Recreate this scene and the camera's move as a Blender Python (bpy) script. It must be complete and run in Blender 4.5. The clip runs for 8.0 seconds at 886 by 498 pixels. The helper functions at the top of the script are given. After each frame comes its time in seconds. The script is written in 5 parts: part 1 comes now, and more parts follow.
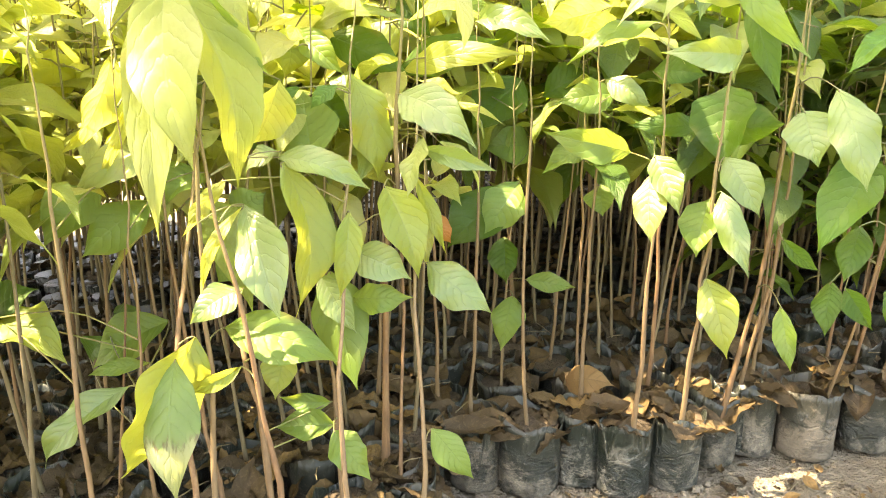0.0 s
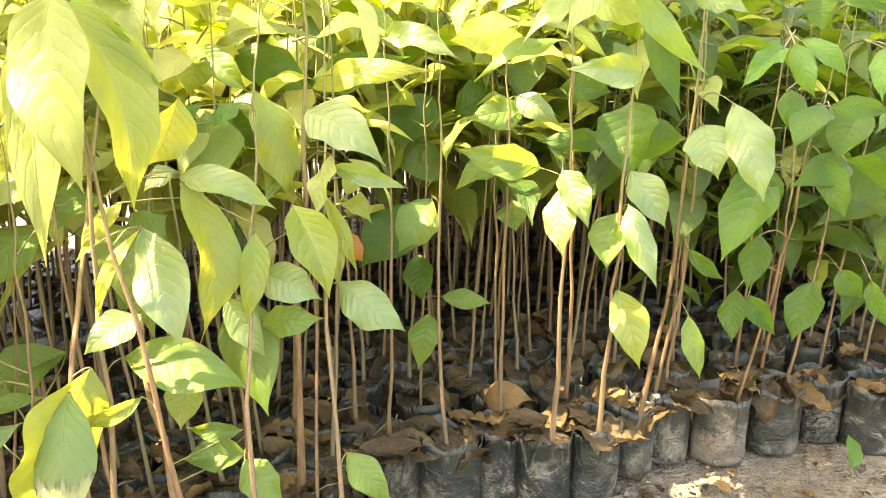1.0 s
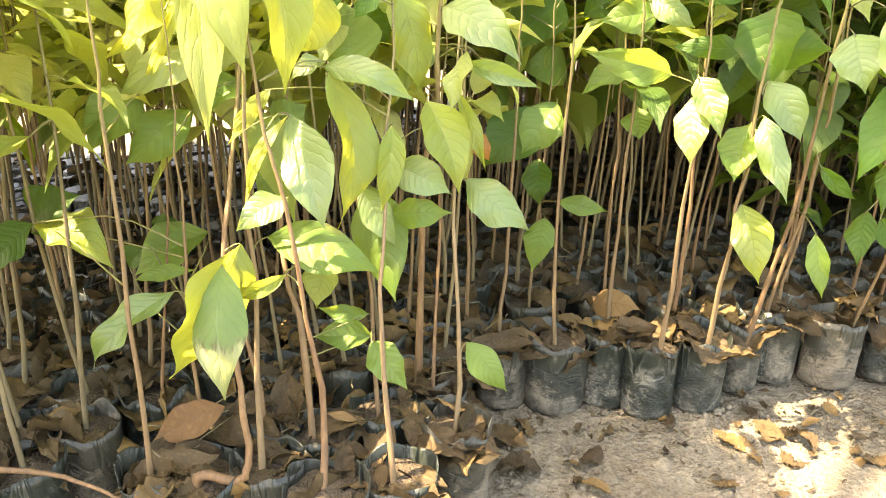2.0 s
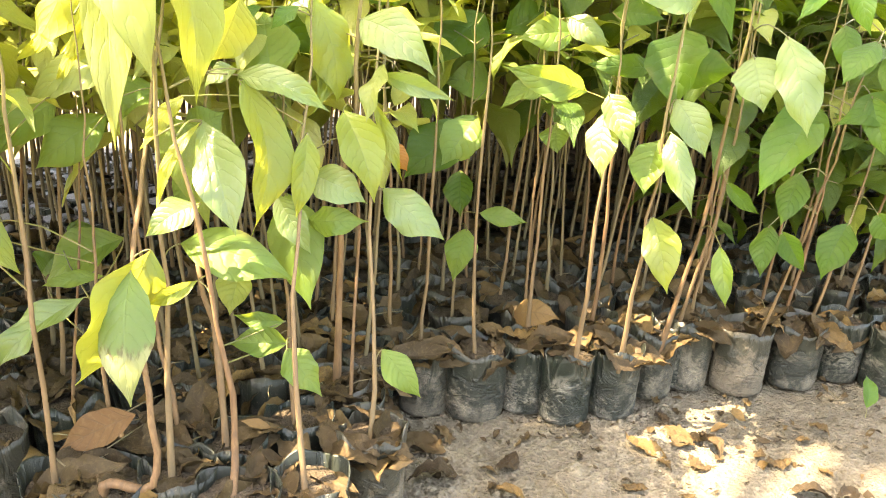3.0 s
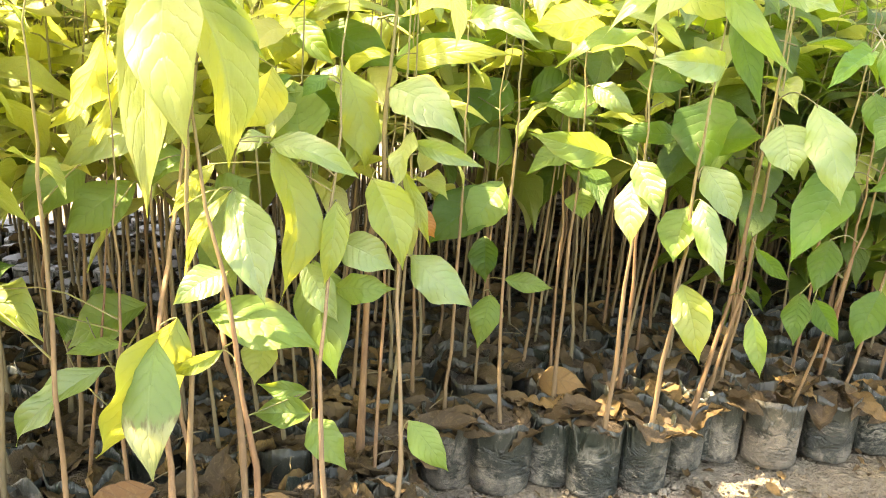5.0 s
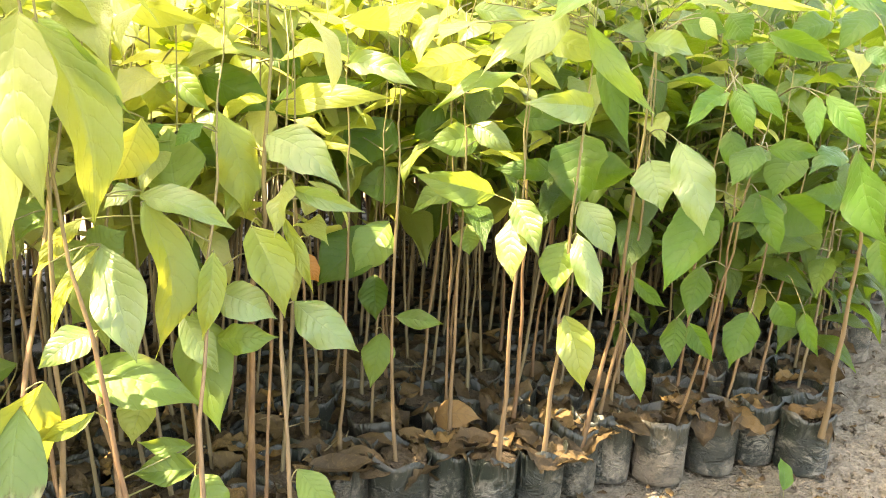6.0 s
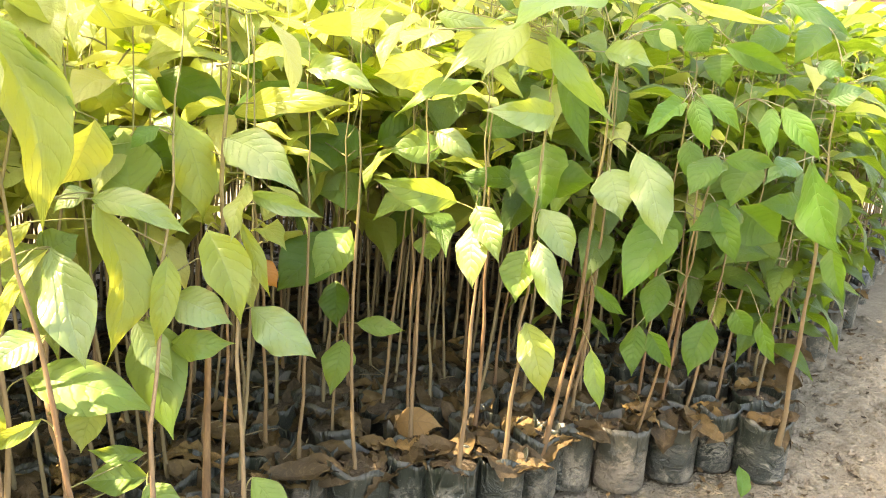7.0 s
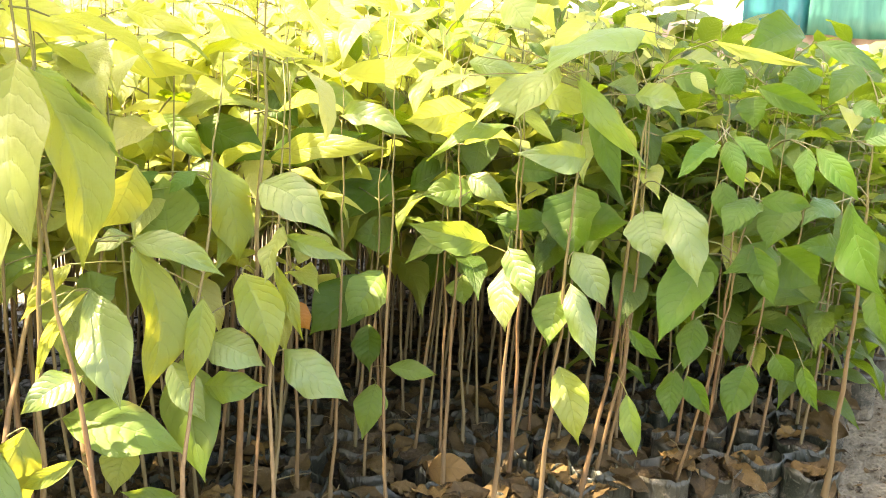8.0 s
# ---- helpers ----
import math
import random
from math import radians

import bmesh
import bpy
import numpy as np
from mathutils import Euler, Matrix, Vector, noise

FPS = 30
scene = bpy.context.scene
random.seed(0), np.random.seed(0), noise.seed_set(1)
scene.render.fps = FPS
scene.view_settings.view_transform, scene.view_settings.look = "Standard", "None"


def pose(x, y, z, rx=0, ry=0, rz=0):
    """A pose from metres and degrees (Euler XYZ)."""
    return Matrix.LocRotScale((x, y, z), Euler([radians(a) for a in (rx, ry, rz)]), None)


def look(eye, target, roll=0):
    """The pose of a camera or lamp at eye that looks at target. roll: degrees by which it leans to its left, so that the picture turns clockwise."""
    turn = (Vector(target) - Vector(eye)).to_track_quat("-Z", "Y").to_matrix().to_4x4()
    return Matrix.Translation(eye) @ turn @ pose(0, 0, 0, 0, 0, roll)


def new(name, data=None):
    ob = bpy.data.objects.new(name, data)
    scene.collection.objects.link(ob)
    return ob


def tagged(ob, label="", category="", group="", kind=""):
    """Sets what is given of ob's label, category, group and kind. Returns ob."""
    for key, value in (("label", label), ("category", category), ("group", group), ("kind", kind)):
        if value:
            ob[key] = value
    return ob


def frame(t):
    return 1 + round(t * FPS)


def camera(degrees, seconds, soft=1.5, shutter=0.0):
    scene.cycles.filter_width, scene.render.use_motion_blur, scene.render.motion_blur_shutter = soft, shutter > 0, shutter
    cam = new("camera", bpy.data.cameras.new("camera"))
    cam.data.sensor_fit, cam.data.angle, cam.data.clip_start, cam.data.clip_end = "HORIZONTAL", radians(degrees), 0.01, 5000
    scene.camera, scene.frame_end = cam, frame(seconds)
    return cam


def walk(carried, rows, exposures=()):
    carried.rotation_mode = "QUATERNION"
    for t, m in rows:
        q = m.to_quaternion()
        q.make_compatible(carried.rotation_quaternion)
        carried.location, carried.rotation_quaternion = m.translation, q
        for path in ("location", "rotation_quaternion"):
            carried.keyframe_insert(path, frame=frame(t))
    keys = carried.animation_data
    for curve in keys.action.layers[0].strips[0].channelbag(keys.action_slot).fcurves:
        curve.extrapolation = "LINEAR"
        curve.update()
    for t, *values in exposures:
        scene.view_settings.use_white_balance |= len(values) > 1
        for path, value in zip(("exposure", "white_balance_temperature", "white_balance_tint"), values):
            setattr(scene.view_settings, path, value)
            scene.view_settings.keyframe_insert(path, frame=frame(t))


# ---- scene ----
cam = camera(60.1, 8.0, soft=1.0)
EYE, TILT = 0.80, -16.0
ROWS = [
    (0.0, 0.0000, -0.0000, 0.0000, -0.0000, 0.0000, 0.0000),
    (0.5, 0.0382, 0.0120, -0.0001, -6.6474, -0.3994, 0.1932),
    (1.0, 0.0194, 0.0118, -0.0039, -5.5694, 1.4507, 1.6008),
    (1.5, -0.0368, 0.0010, -0.0317, -1.1198, -3.8634, -1.0687),
    (1.7, -0.0420, -0.0056, -0.0248, 0.9021, -5.1783, -1.4336),
    (2.8, -0.0085, -0.0194, -0.0297, -0.9574, -3.8330, -2.1337),
    (3.0, 0.0047, -0.0279, -0.0285, -3.0751, -3.8696, -2.2373),
    (3.5, 0.0133, -0.0281, -0.0263, -4.0392, -3.8672, -2.0815),
    (4.0, 0.0135, -0.0228, -0.0269, -4.7036, -4.1102, -2.0659),
    (4.2, 0.0099, -0.0245, -0.0283, -4.6833, -4.1232, -1.9520),
    (5.3, -0.0271, -0.0076, -0.0117, -1.9294, 2.6521, -2.5550),
    (5.5, -0.0106, -0.0121, 0.0013, -4.1851, 3.2790, -2.0107),
    (6.0, 0.0205, -0.0248, 0.0118, -8.7674, 2.3397, -0.0297),
    (6.5, 0.0315, -0.0288, 0.0128, -10.2938, 3.9527, 0.0377),
    (7.0, 0.0384, -0.0251, 0.0094, -10.9097, 2.9630, -0.3634),
    (7.5, 0.0420, -0.0246, 0.0071, -9.9760, 3.5947, -0.3860),
    (8.0, 0.0413, -0.0262, 0.0030, -8.3714, 6.4410, -0.4753),
]
walk(cam, [(t, pose(0, 0, EYE, TILT) @ pose(x, y, z, 90 + pitch, roll, yaw)) for t, x, y, z, yaw, pitch, roll in ROWS],
     exposures=[(0.0, 3.81, 9000, 16), (1.0, 3.78, 9000, 16), (1.7, 3.82, 9000, 16), (3.5, 3.97, 9000, 16), (4.2, 3.97, 9000, 16), (5.5, 3.75, 9000, 16), (6.5, 3.66, 9000, 16), (7.5, 3.68, 9000, 16), (8.0, 3.44, 9000, 16)])

# ---- light ----
SUN = Vector((-0.44, -0.04, 0.89)).normalized()
world = bpy.data.worlds.new("sky")
scene.world = world
world.use_nodes = True
wn = world.node_tree.nodes
sky = wn.new("ShaderNodeTexSky")
sky.sky_type, sky.sun_disc = "NISHITA", False
sky.sun_elevation, sky.sun_rotation = math.asin(SUN.z), math.atan2(SUN.x, SUN.y)
sky.air_density, sky.dust_density = 1.2, 3.0
wn["Background"].inputs["Strength"].default_value = 0.15
world.node_tree.links.new(sky.outputs[0], wn["Background"].inputs["Color"])
lamp = bpy.data.lights.new("sun", "SUN")
lamp.energy, lamp.angle, lamp.color = 3.85, radians(0.55), (1.0, 0.92, 0.77)
sun = new("sun", lamp)
sun.matrix_world = look((0, 0, 6), Vector((0, 0, 6)) - SUN)


# ---- materials ----
class Mat:
    """A node material and short ways to add nodes to it."""

    def __init__(self, name):
        self.m = bpy.data.materials.new(name)
        self.m.use_nodes = True
        self.n, self.l = self.m.node_tree.nodes, self.m.node_tree.links
        self.b = self.n["Principled BSDF"]

    def add(self, kind, **ins):
        node = self.n.new("ShaderNode" + kind)
        for k, v in ins.items():
            self.put(node, k, v)
        return node

    def put(self, node, key, v):
        s = node.inputs[int(key[1:])] if key[0] == "i" and key[1:].isdigit() else node.inputs[key.replace("_", " ")]
        if isinstance(v, bpy.types.NodeSocket):
            self.l.new(v, s)
        else:
            s.default_value = v

    def math(self, op, a, b=0.0, c=0.0):
        node = self.add("Math", i0=a, i1=b, i2=c)
        node.operation = op
        return node.outputs[0]

    def noise(self, scale, detail=3.0, rough=0.55, vec=None, dist=0.0):
        node = self.add("TexNoise", Scale=scale, Detail=detail, Roughness=rough, Distortion=dist)
        self.l.new(vec or self.coord(), node.inputs["Vector"])
        return node.outputs["Fac"]

    def coord(self, which="Object"):
        return self.add("TexCoord").outputs[which]

    def ramp(self, fac, *stops):
        node = self.add("ValToRGB", Fac=fac)
        e = node.color_ramp.elements
        while len(e) < len(stops):
            e.new(0.5)
        for el, (p, col) in zip(e, stops):
            el.position, el.color = p, (*col, 1) if len(col) == 3 else col
        return node.outputs["Color"]

    def mix(self, fac, a, b, blend="MIX"):
        node = self.n.new("ShaderNodeMix")
        node.data_type, node.blend_type = "RGBA", blend
        for s, v in ((node.inputs[0], fac), (node.inputs[6], a), (node.inputs[7], b)):
            if isinstance(v, bpy.types.NodeSocket):
                self.l.new(v, s)
            else:
                s.default_value = (*v, 1) if isinstance(v, tuple) and len(v) == 3 else v
        return node.outputs[2]

    def bump(self, height, strength=0.4, distance=0.005, into=None):
        node = self.add("Bump", Height=height, Strength=strength, Distance=distance)
        self.l.new(node.outputs[0], (into or self.b).inputs["Normal"])
        return node.outputs[0]

    def rand(self):
        return self.add("ObjectInfo").outputs["Random"]


def leaf_material(name, low, high, glow, through_share=0.40, rough=0.40, spec=0.6, young=None, island=False, blight=False):
    """A living leaf: green blade, quilted between its veins, a paler rib, scuffs and dust, light that shines through."""
    k = Mat(name)
    uv = k.add("UVMap").outputs[0]
    xyz = k.add("SeparateXYZ", i0=uv)
    across = k.math("ABSOLUTE", xyz.outputs[0])
    along = k.math("SUBTRACT", xyz.outputs[1], k.math("MULTIPLY", k.math("POWER", across, 1.4), 0.24))
    along = k.math("ADD", along, k.math("ADD", k.math("MULTIPLY", k.noise(3.5, 2.0, 0.5, k.coord()), 0.26), k.math("MULTIPLY", k.noise(7.0, 2.0, 0.5, uv), 0.07)))
    wave = k.math("ABSOLUTE", k.math("SUBTRACT", k.math("FRACT", k.math("MULTIPLY", along, 8.5)), 0.5))
    vein = k.math("SUBTRACT", 1.0, k.math("MINIMUM", k.math("MULTIPLY", wave, 11.0), 1.0))
    vein = k.math("MULTIPLY", vein, k.math("SUBTRACT", 1.0, k.math("MULTIPLY", across, 0.85)))
    rib = k.math("SUBTRACT", 1.0, k.math("MINIMUM", k.math("MULTIPLY", across, 17.0), 1.0))
    lines = k.math("MAXIMUM", k.math("MULTIPLY", vein, 0.5), rib)
    puff = k.math("SINE", k.math("MULTIPLY", wave, 3.1416))
    rnd = k.add("NewGeometry").outputs["Random Per Island"] if island else k.rand()
    base = k.mix(rnd, low, high)
    blot = k.noise(11.0, 5.0, 0.65)
    base = k.mix(k.ramp(blot, (0.38, (0, 0, 0)), (0.72, (1, 1, 1))), base, tuple(c * 1.45 + 0.006 for c in low))
    if young:
        base = k.mix(k.math("GREATER_THAN", rnd, 0.86), base, young)
    # insect specks, a little dust, and a yellowed or browned rim on some
    speck = k.ramp(k.noise(95.0, 2.0, 0.6), (0.70, (0, 0, 0)), (0.76, (1, 1, 1)))
    base = k.mix(k.math("MULTIPLY", speck, 0.45), base, (0.09, 0.06, 0.02))
    dust = k.ramp(k.noise(30.0, 5.0, 0.7), (0.50, (0, 0, 0)), (0.80, (1, 1, 1)))
    base = k.mix(k.math("MULTIPLY", dust, 0.16), base, (0.30, 0.29, 0.20))
    burn = k.math("MULTIPLY", k.ramp(across, (0.72, (0, 0, 0)), (1.0, (1, 1, 1))), k.ramp(k.noise(18.0, 3.0, 0.6), (0.56, (0, 0, 0)), (0.66, (1, 1, 1))))
    base = k.mix(k.math("MULTIPLY", burn, 0.5), base, (0.20, 0.13, 0.04))
    base = k.mix(k.math("MULTIPLY", lines, 0.32), base, tuple(min(1, c * 1.6 + 0.05) for c in high))
    if blight:
        # the outer third has died off, pale with a brown hole-eaten edge
        rot = k.math("ADD", xyz.outputs[1], k.math("MULTIPLY", k.noise(2.6, 4.0, 0.6, uv), 0.42))
        base = k.mix(k.math("MULTIPLY", k.ramp(rot, (0.80, (0, 0, 0)), (0.86, (1, 1, 1))), 0.8), base, (0.19, 0.20, 0.085))
        edge = k.math("MULTIPLY", k.ramp(rot, (0.77, (0, 0, 0)), (0.81, (1, 1, 1)), (0.84, (1, 1, 1)), (0.88, (0, 0, 0))), k.ramp(k.noise(9.0, 3.0, 0.6, uv), (0.46, (0, 0, 0)), (0.56, (1, 1, 1))))
        base = k.mix(edge, base, (0.045, 0.026, 0.012))
    k.put(k.b, "Base_Color", base)
    k.put(k.b, "Roughness", k.math("ADD", rough - 0.10, k.math("ADD", k.math("MULTIPLY", blot, 0.2), k.math("MULTIPLY", dust, 0.12))))
    k.put(k.b, "Specular_IOR_Level", spec)
    fine = k.noise(190.0, 3.0, 0.6)
    cells = k.add("TexVoronoi", Vector=k.coord(), Scale=75.0)
    cells.feature = "SMOOTH_F1"
    puff = k.math("ADD", k.math("MULTIPLY", k.math("POWER", k.math("ADD", puff, 0.001), 0.6), 0.55), k.math("MULTIPLY", cells.outputs[0], -0.7))
    height = k.math("ADD", k.math("ADD", puff, k.math("MULTIPLY", lines, -0.45)), k.math("MULTIPLY", fine, 0.2))
    nrm = k.bump(height, 0.5, 0.0023)
    tr = k.add("BsdfTranslucent")
    k.put(tr, "Color", k.mix(k.math("MULTIPLY", lines, 0.3), k.mix(rnd, tuple(glow), tuple(c * 0.8 for c in glow)), tuple(c * 0.5 for c in glow)))
    k.l.new(nrm, tr.inputs["Normal"])
    mixer = k.add("MixShader", i0=through_share)
    k.l.new(k.b.outputs[0], mixer.inputs[1])
    k.l.new(tr.outputs[0], mixer.inputs[2])
    k.l.new(mixer.outputs[0], k.n["Material Output"].inputs["Surface"])
    return k.m


LEAF = {
    "green": leaf_material("leaf_green", (0.052, 0.104, 0.015), (0.076, 0.126, 0.022), (0.45, 0.57, 0.07), 0.40, 0.50, 0.36),
    # deep and leather: darker copies, with the shade put into the colour
    "deep": leaf_material("leaf_green_shaded", (0.020, 0.056, 0.006), (0.034, 0.074, 0.008), (0.20, 0.35, 0.02), 0.36, 0.50, 0.22),
    "grey": leaf_material("leaf_waxy_green", (0.064, 0.112, 0.026), (0.092, 0.138, 0.040), (0.44, 0.54, 0.06), 0.34, 0.42, 0.7),
    "leather": leaf_material("leaf_glossy_green_shaded", (0.018, 0.062, 0.010), (0.030, 0.078, 0.013), (0.20, 0.35, 0.03), 0.32, 0.42, 0.4),
    # lighter copy for sunlit leaves, with the sun put into the colour
    "pale": leaf_material("leaf_green_sunlit", (0.110, 0.150, 0.040), (0.140, 0.178, 0.056), (0.58, 0.62, 0.13), 0.42, 0.46, 0.5),
    "soft": leaf_material("leaf_soft_olive", (0.100, 0.134, 0.030), (0.128, 0.160, 0.042), (0.60, 0.61, 0.14), 0.42, 0.50, 0.36),
    # yellow and sun: backlit copies, the sun from behind partly put into their yellow
    "yellow": leaf_material("leaf_yellow_green_backlit", (0.090, 0.138, 0.018), (0.118, 0.162, 0.027), (0.64, 0.66, 0.08), 0.44, 0.46, 0.5),
    "sun": leaf_material("leaf_yellow_backlit", (0.140, 0.180, 0.025), (0.175, 0.205, 0.036), (0.74, 0.73, 0.12), 0.50, 0.46, 0.5),
    "rust": leaf_material("leaf_withering_orange", (0.20, 0.085, 0.016), (0.26, 0.12, 0.02), (0.60, 0.26, 0.03), 0.4, 0.5, 0.3),
    "blight": leaf_material("leaf_blighted_green", (0.046, 0.094, 0.018), (0.066, 0.112, 0.026), (0.34, 0.46, 0.07), 0.36, 0.46, 0.4, blight=True),
    "bright": leaf_material("leaf_bright_green", (0.026, 0.078, 0.008), (0.040, 0.096, 0.012), (0.26, 0.42, 0.03), 0.36, 0.50, 0.28),
}
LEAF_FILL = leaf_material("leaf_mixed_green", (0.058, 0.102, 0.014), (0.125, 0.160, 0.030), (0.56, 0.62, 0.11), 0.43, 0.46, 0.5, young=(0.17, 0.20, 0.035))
# lighter and darker copies of the mixed leaf, sun and shade in their colour
LEAF_SUNLIT = leaf_material("leaf_mixed_green_sunlit", (0.115, 0.155, 0.028), (0.200, 0.225, 0.056), (0.68, 0.71, 0.20), 0.45, 0.42, 0.7, young=(0.22, 0.23, 0.05))
LEAF_SHADED = leaf_material("leaf_mixed_green_shaded", (0.018, 0.048, 0.005), (0.040, 0.074, 0.008), (0.24, 0.36, 0.02), 0.36, 0.50, 0.25)
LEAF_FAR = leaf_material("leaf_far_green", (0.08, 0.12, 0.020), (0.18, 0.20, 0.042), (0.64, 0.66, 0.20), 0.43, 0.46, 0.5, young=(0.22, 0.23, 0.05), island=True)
# the far leaf again, darkened so that its colour holds the shade
LEAF_FAR_SHADED = leaf_material("leaf_far_green_shaded", (0.020, 0.046, 0.007), (0.046, 0.076, 0.011), (0.26, 0.36, 0.03), 0.34, 0.50, 0.25, island=True)


def bark_material(name, dark, mid, light):
    k = Mat(name)
    c = k.coord()
    stretch = k.add("Mapping", Vector=c, Scale=(1, 1, 0.15)).outputs[0]
    grain = k.noise(160.0, 4.0, 0.65, stretch)
    big = k.noise(9.0, 2.0, 0.5, c)
    col = k.ramp(k.math("ADD", k.math("MULTIPLY", grain, 0.6), k.math("MULTIPLY", big, 0.4)), (0.3, dark), (0.5, mid), (0.7, light))
    col = k.mix(k.math("MULTIPLY", k.rand(), 0.55), col, (0.125, 0.10, 0.05))
    # the young wood near the top is still green
    height = k.add("SeparateXYZ", i0=k.add("NewGeometry").outputs["Position"]).outputs[2]
    young = k.math("MULTIPLY", k.math("MINIMUM", k.math("MAXIMUM", k.math("MULTIPLY", k.math("SUBTRACT", height, 0.42), 2.6), 0.0), 1.0), k.math("ADD", 0.35, k.math("MULTIPLY", big, 0.7)))
    k.put(k.b, "Base_Color", k.mix(young, col, (0.13, 0.135, 0.04)))
    k.put(k.b, "Roughness", 0.75)
    k.bump(grain, 0.5, 0.002)
    return k.m


def petiole_material():
    k = Mat("petiole_green")
    k.put(k.b, "Base_Color", k.ramp(k.noise(30.0), (0.3, (0.085, 0.11, 0.025)), (0.7, (0.15, 0.115, 0.04))))
    k.put(k.b, "Roughness", 0.5)
    return k.m


def bag_material():
    """Thin black plastic, crumpled, with grey dried mud that sits on its wrinkles and thins out upwards."""
    k = Mat("black_polythene")
    c = k.coord()
    off = k.add("VectorMath", i0=c, i1=k.add("CombineXYZ", X=k.math("MULTIPLY", k.rand(), 7.0), Y=k.rand(), Z=0.0).outputs[0]).outputs[0]
    dust = k.noise(13.0, 6.0, 0.72, off, 0.4)
    fine = k.noise(120.0, 4.0, 0.7, off)
    # crosswise wrinkles low on the bag, lengthwise ones above
    low = k.noise(26.0, 4.0, 0.62, k.add("Mapping", Vector=off, Scale=(0.8, 0.8, 1.6)).outputs[0], 2.2)
    tall = k.noise(17.0, 3.0, 0.55, k.add("Mapping", Vector=off, Scale=(1.4, 1.4, 0.35)).outputs[0], 0.8)
    high = k.add("SeparateXYZ", i0=c).outputs[2]
    share = k.math("MINIMUM", k.math("MAXIMUM", k.math("MULTIPLY", k.math("ADD", high, -0.050), 16.0), 0.0), 1.0)
    wrinkle = k.math("ADD", k.math("MULTIPLY", low, k.math("SUBTRACT", 1.0, share)), k.math("MULTIPLY", tall, share))
    ridge = k.math("SUBTRACT", 1.0, k.math("MINIMUM", k.math("MULTIPLY", k.math("ABSOLUTE", k.math("SUBTRACT", wrinkle, 0.5)), 13.0), 1.0))
    mud = k.math("ADD", k.math("ADD", k.math("MULTIPLY", dust, 0.70), k.math("MULTIPLY", fine, 0.24)), k.math("ADD", k.math("MULTIPLY", k.rand(), 0.16), k.math("MULTIPLY", high, -1.1)))
    patch = k.ramp(mud, (0.50, (0, 0, 0)), (0.60, (1, 1, 1)))
    scuff = k.math("MULTIPLY", k.math("MULTIPLY", ridge, k.math("SUBTRACT", 1.0, k.math("MULTIPLY", share, 0.8))), k.ramp(dust, (0.47, (0, 0, 0)), (0.60, (1, 1, 1))))
    speck = k.ramp(k.noise(240.0, 2.0, 0.6, off), (0.66, (0, 0, 0)), (0.72, (1, 1, 1)))
    film = k.math("MULTIPLY", k.math("MULTIPLY", k.rand(), k.rand()), 0.12)
    amount = k.math("MAXIMUM", k.math("MAXIMUM", k.math("MAXIMUM", k.math("MULTIPLY", patch, 0.46), k.math("MULTIPLY", scuff, 0.85)), k.math("MULTIPLY", speck, 0.45)), film)
    k.put(k.b, "Base_Color", k.mix(amount, (0.010, 0.015, 0.011), k.mix(k.rand(), (0.27, 0.265, 0.22), (0.26, 0.21, 0.15))))
    k.put(k.b, "Roughness", k.math("ADD", 0.38, k.math("MULTIPLY", amount, 0.5)))
    k.put(k.b, "Specular_IOR_Level", 0.35)
    k.bump(k.math("ADD", k.math("ADD", k.math("MULTIPLY", wrinkle, 1.8), k.math("MULTIPLY", ridge, 0.2)), k.math("MULTIPLY", fine, 0.15)), 0.9, 0.010)
    return k.m


def soil_material(name, dark, mid, light, scale=1.0):
    k = Mat(name)
    c = k.coord()
    big, fine = k.noise(3.0 * scale, 5.0, 0.6, c), k.noise(70.0 * scale, 6.0, 0.7, c)
    grit = k.add("TexVoronoi", Vector=c, Scale=140.0 * scale)
    lump = k.noise(18.0 * scale, 5.0, 0.65, c)
    f = k.math("ADD", k.math("ADD", k.math("MULTIPLY", big, 0.3), k.math("MULTIPLY", fine, 0.4)), k.math("MULTIPLY", lump, 0.3))
    k.put(k.b, "Base_Color", k.ramp(f, (0.32, dark), (0.5, mid), (0.68, light)))
    k.put(k.b, "Roughness", 0.95)
    k.put(k.b, "Specular_IOR_Level", 0.2)
    k.bump(k.math("ADD", k.math("ADD", fine, k.math("MULTIPLY", lump, 1.5)), k.math("MULTIPLY", grit.outputs["Distance"], 0.5)), 0.9, 0.016 / scale)
    return k.m


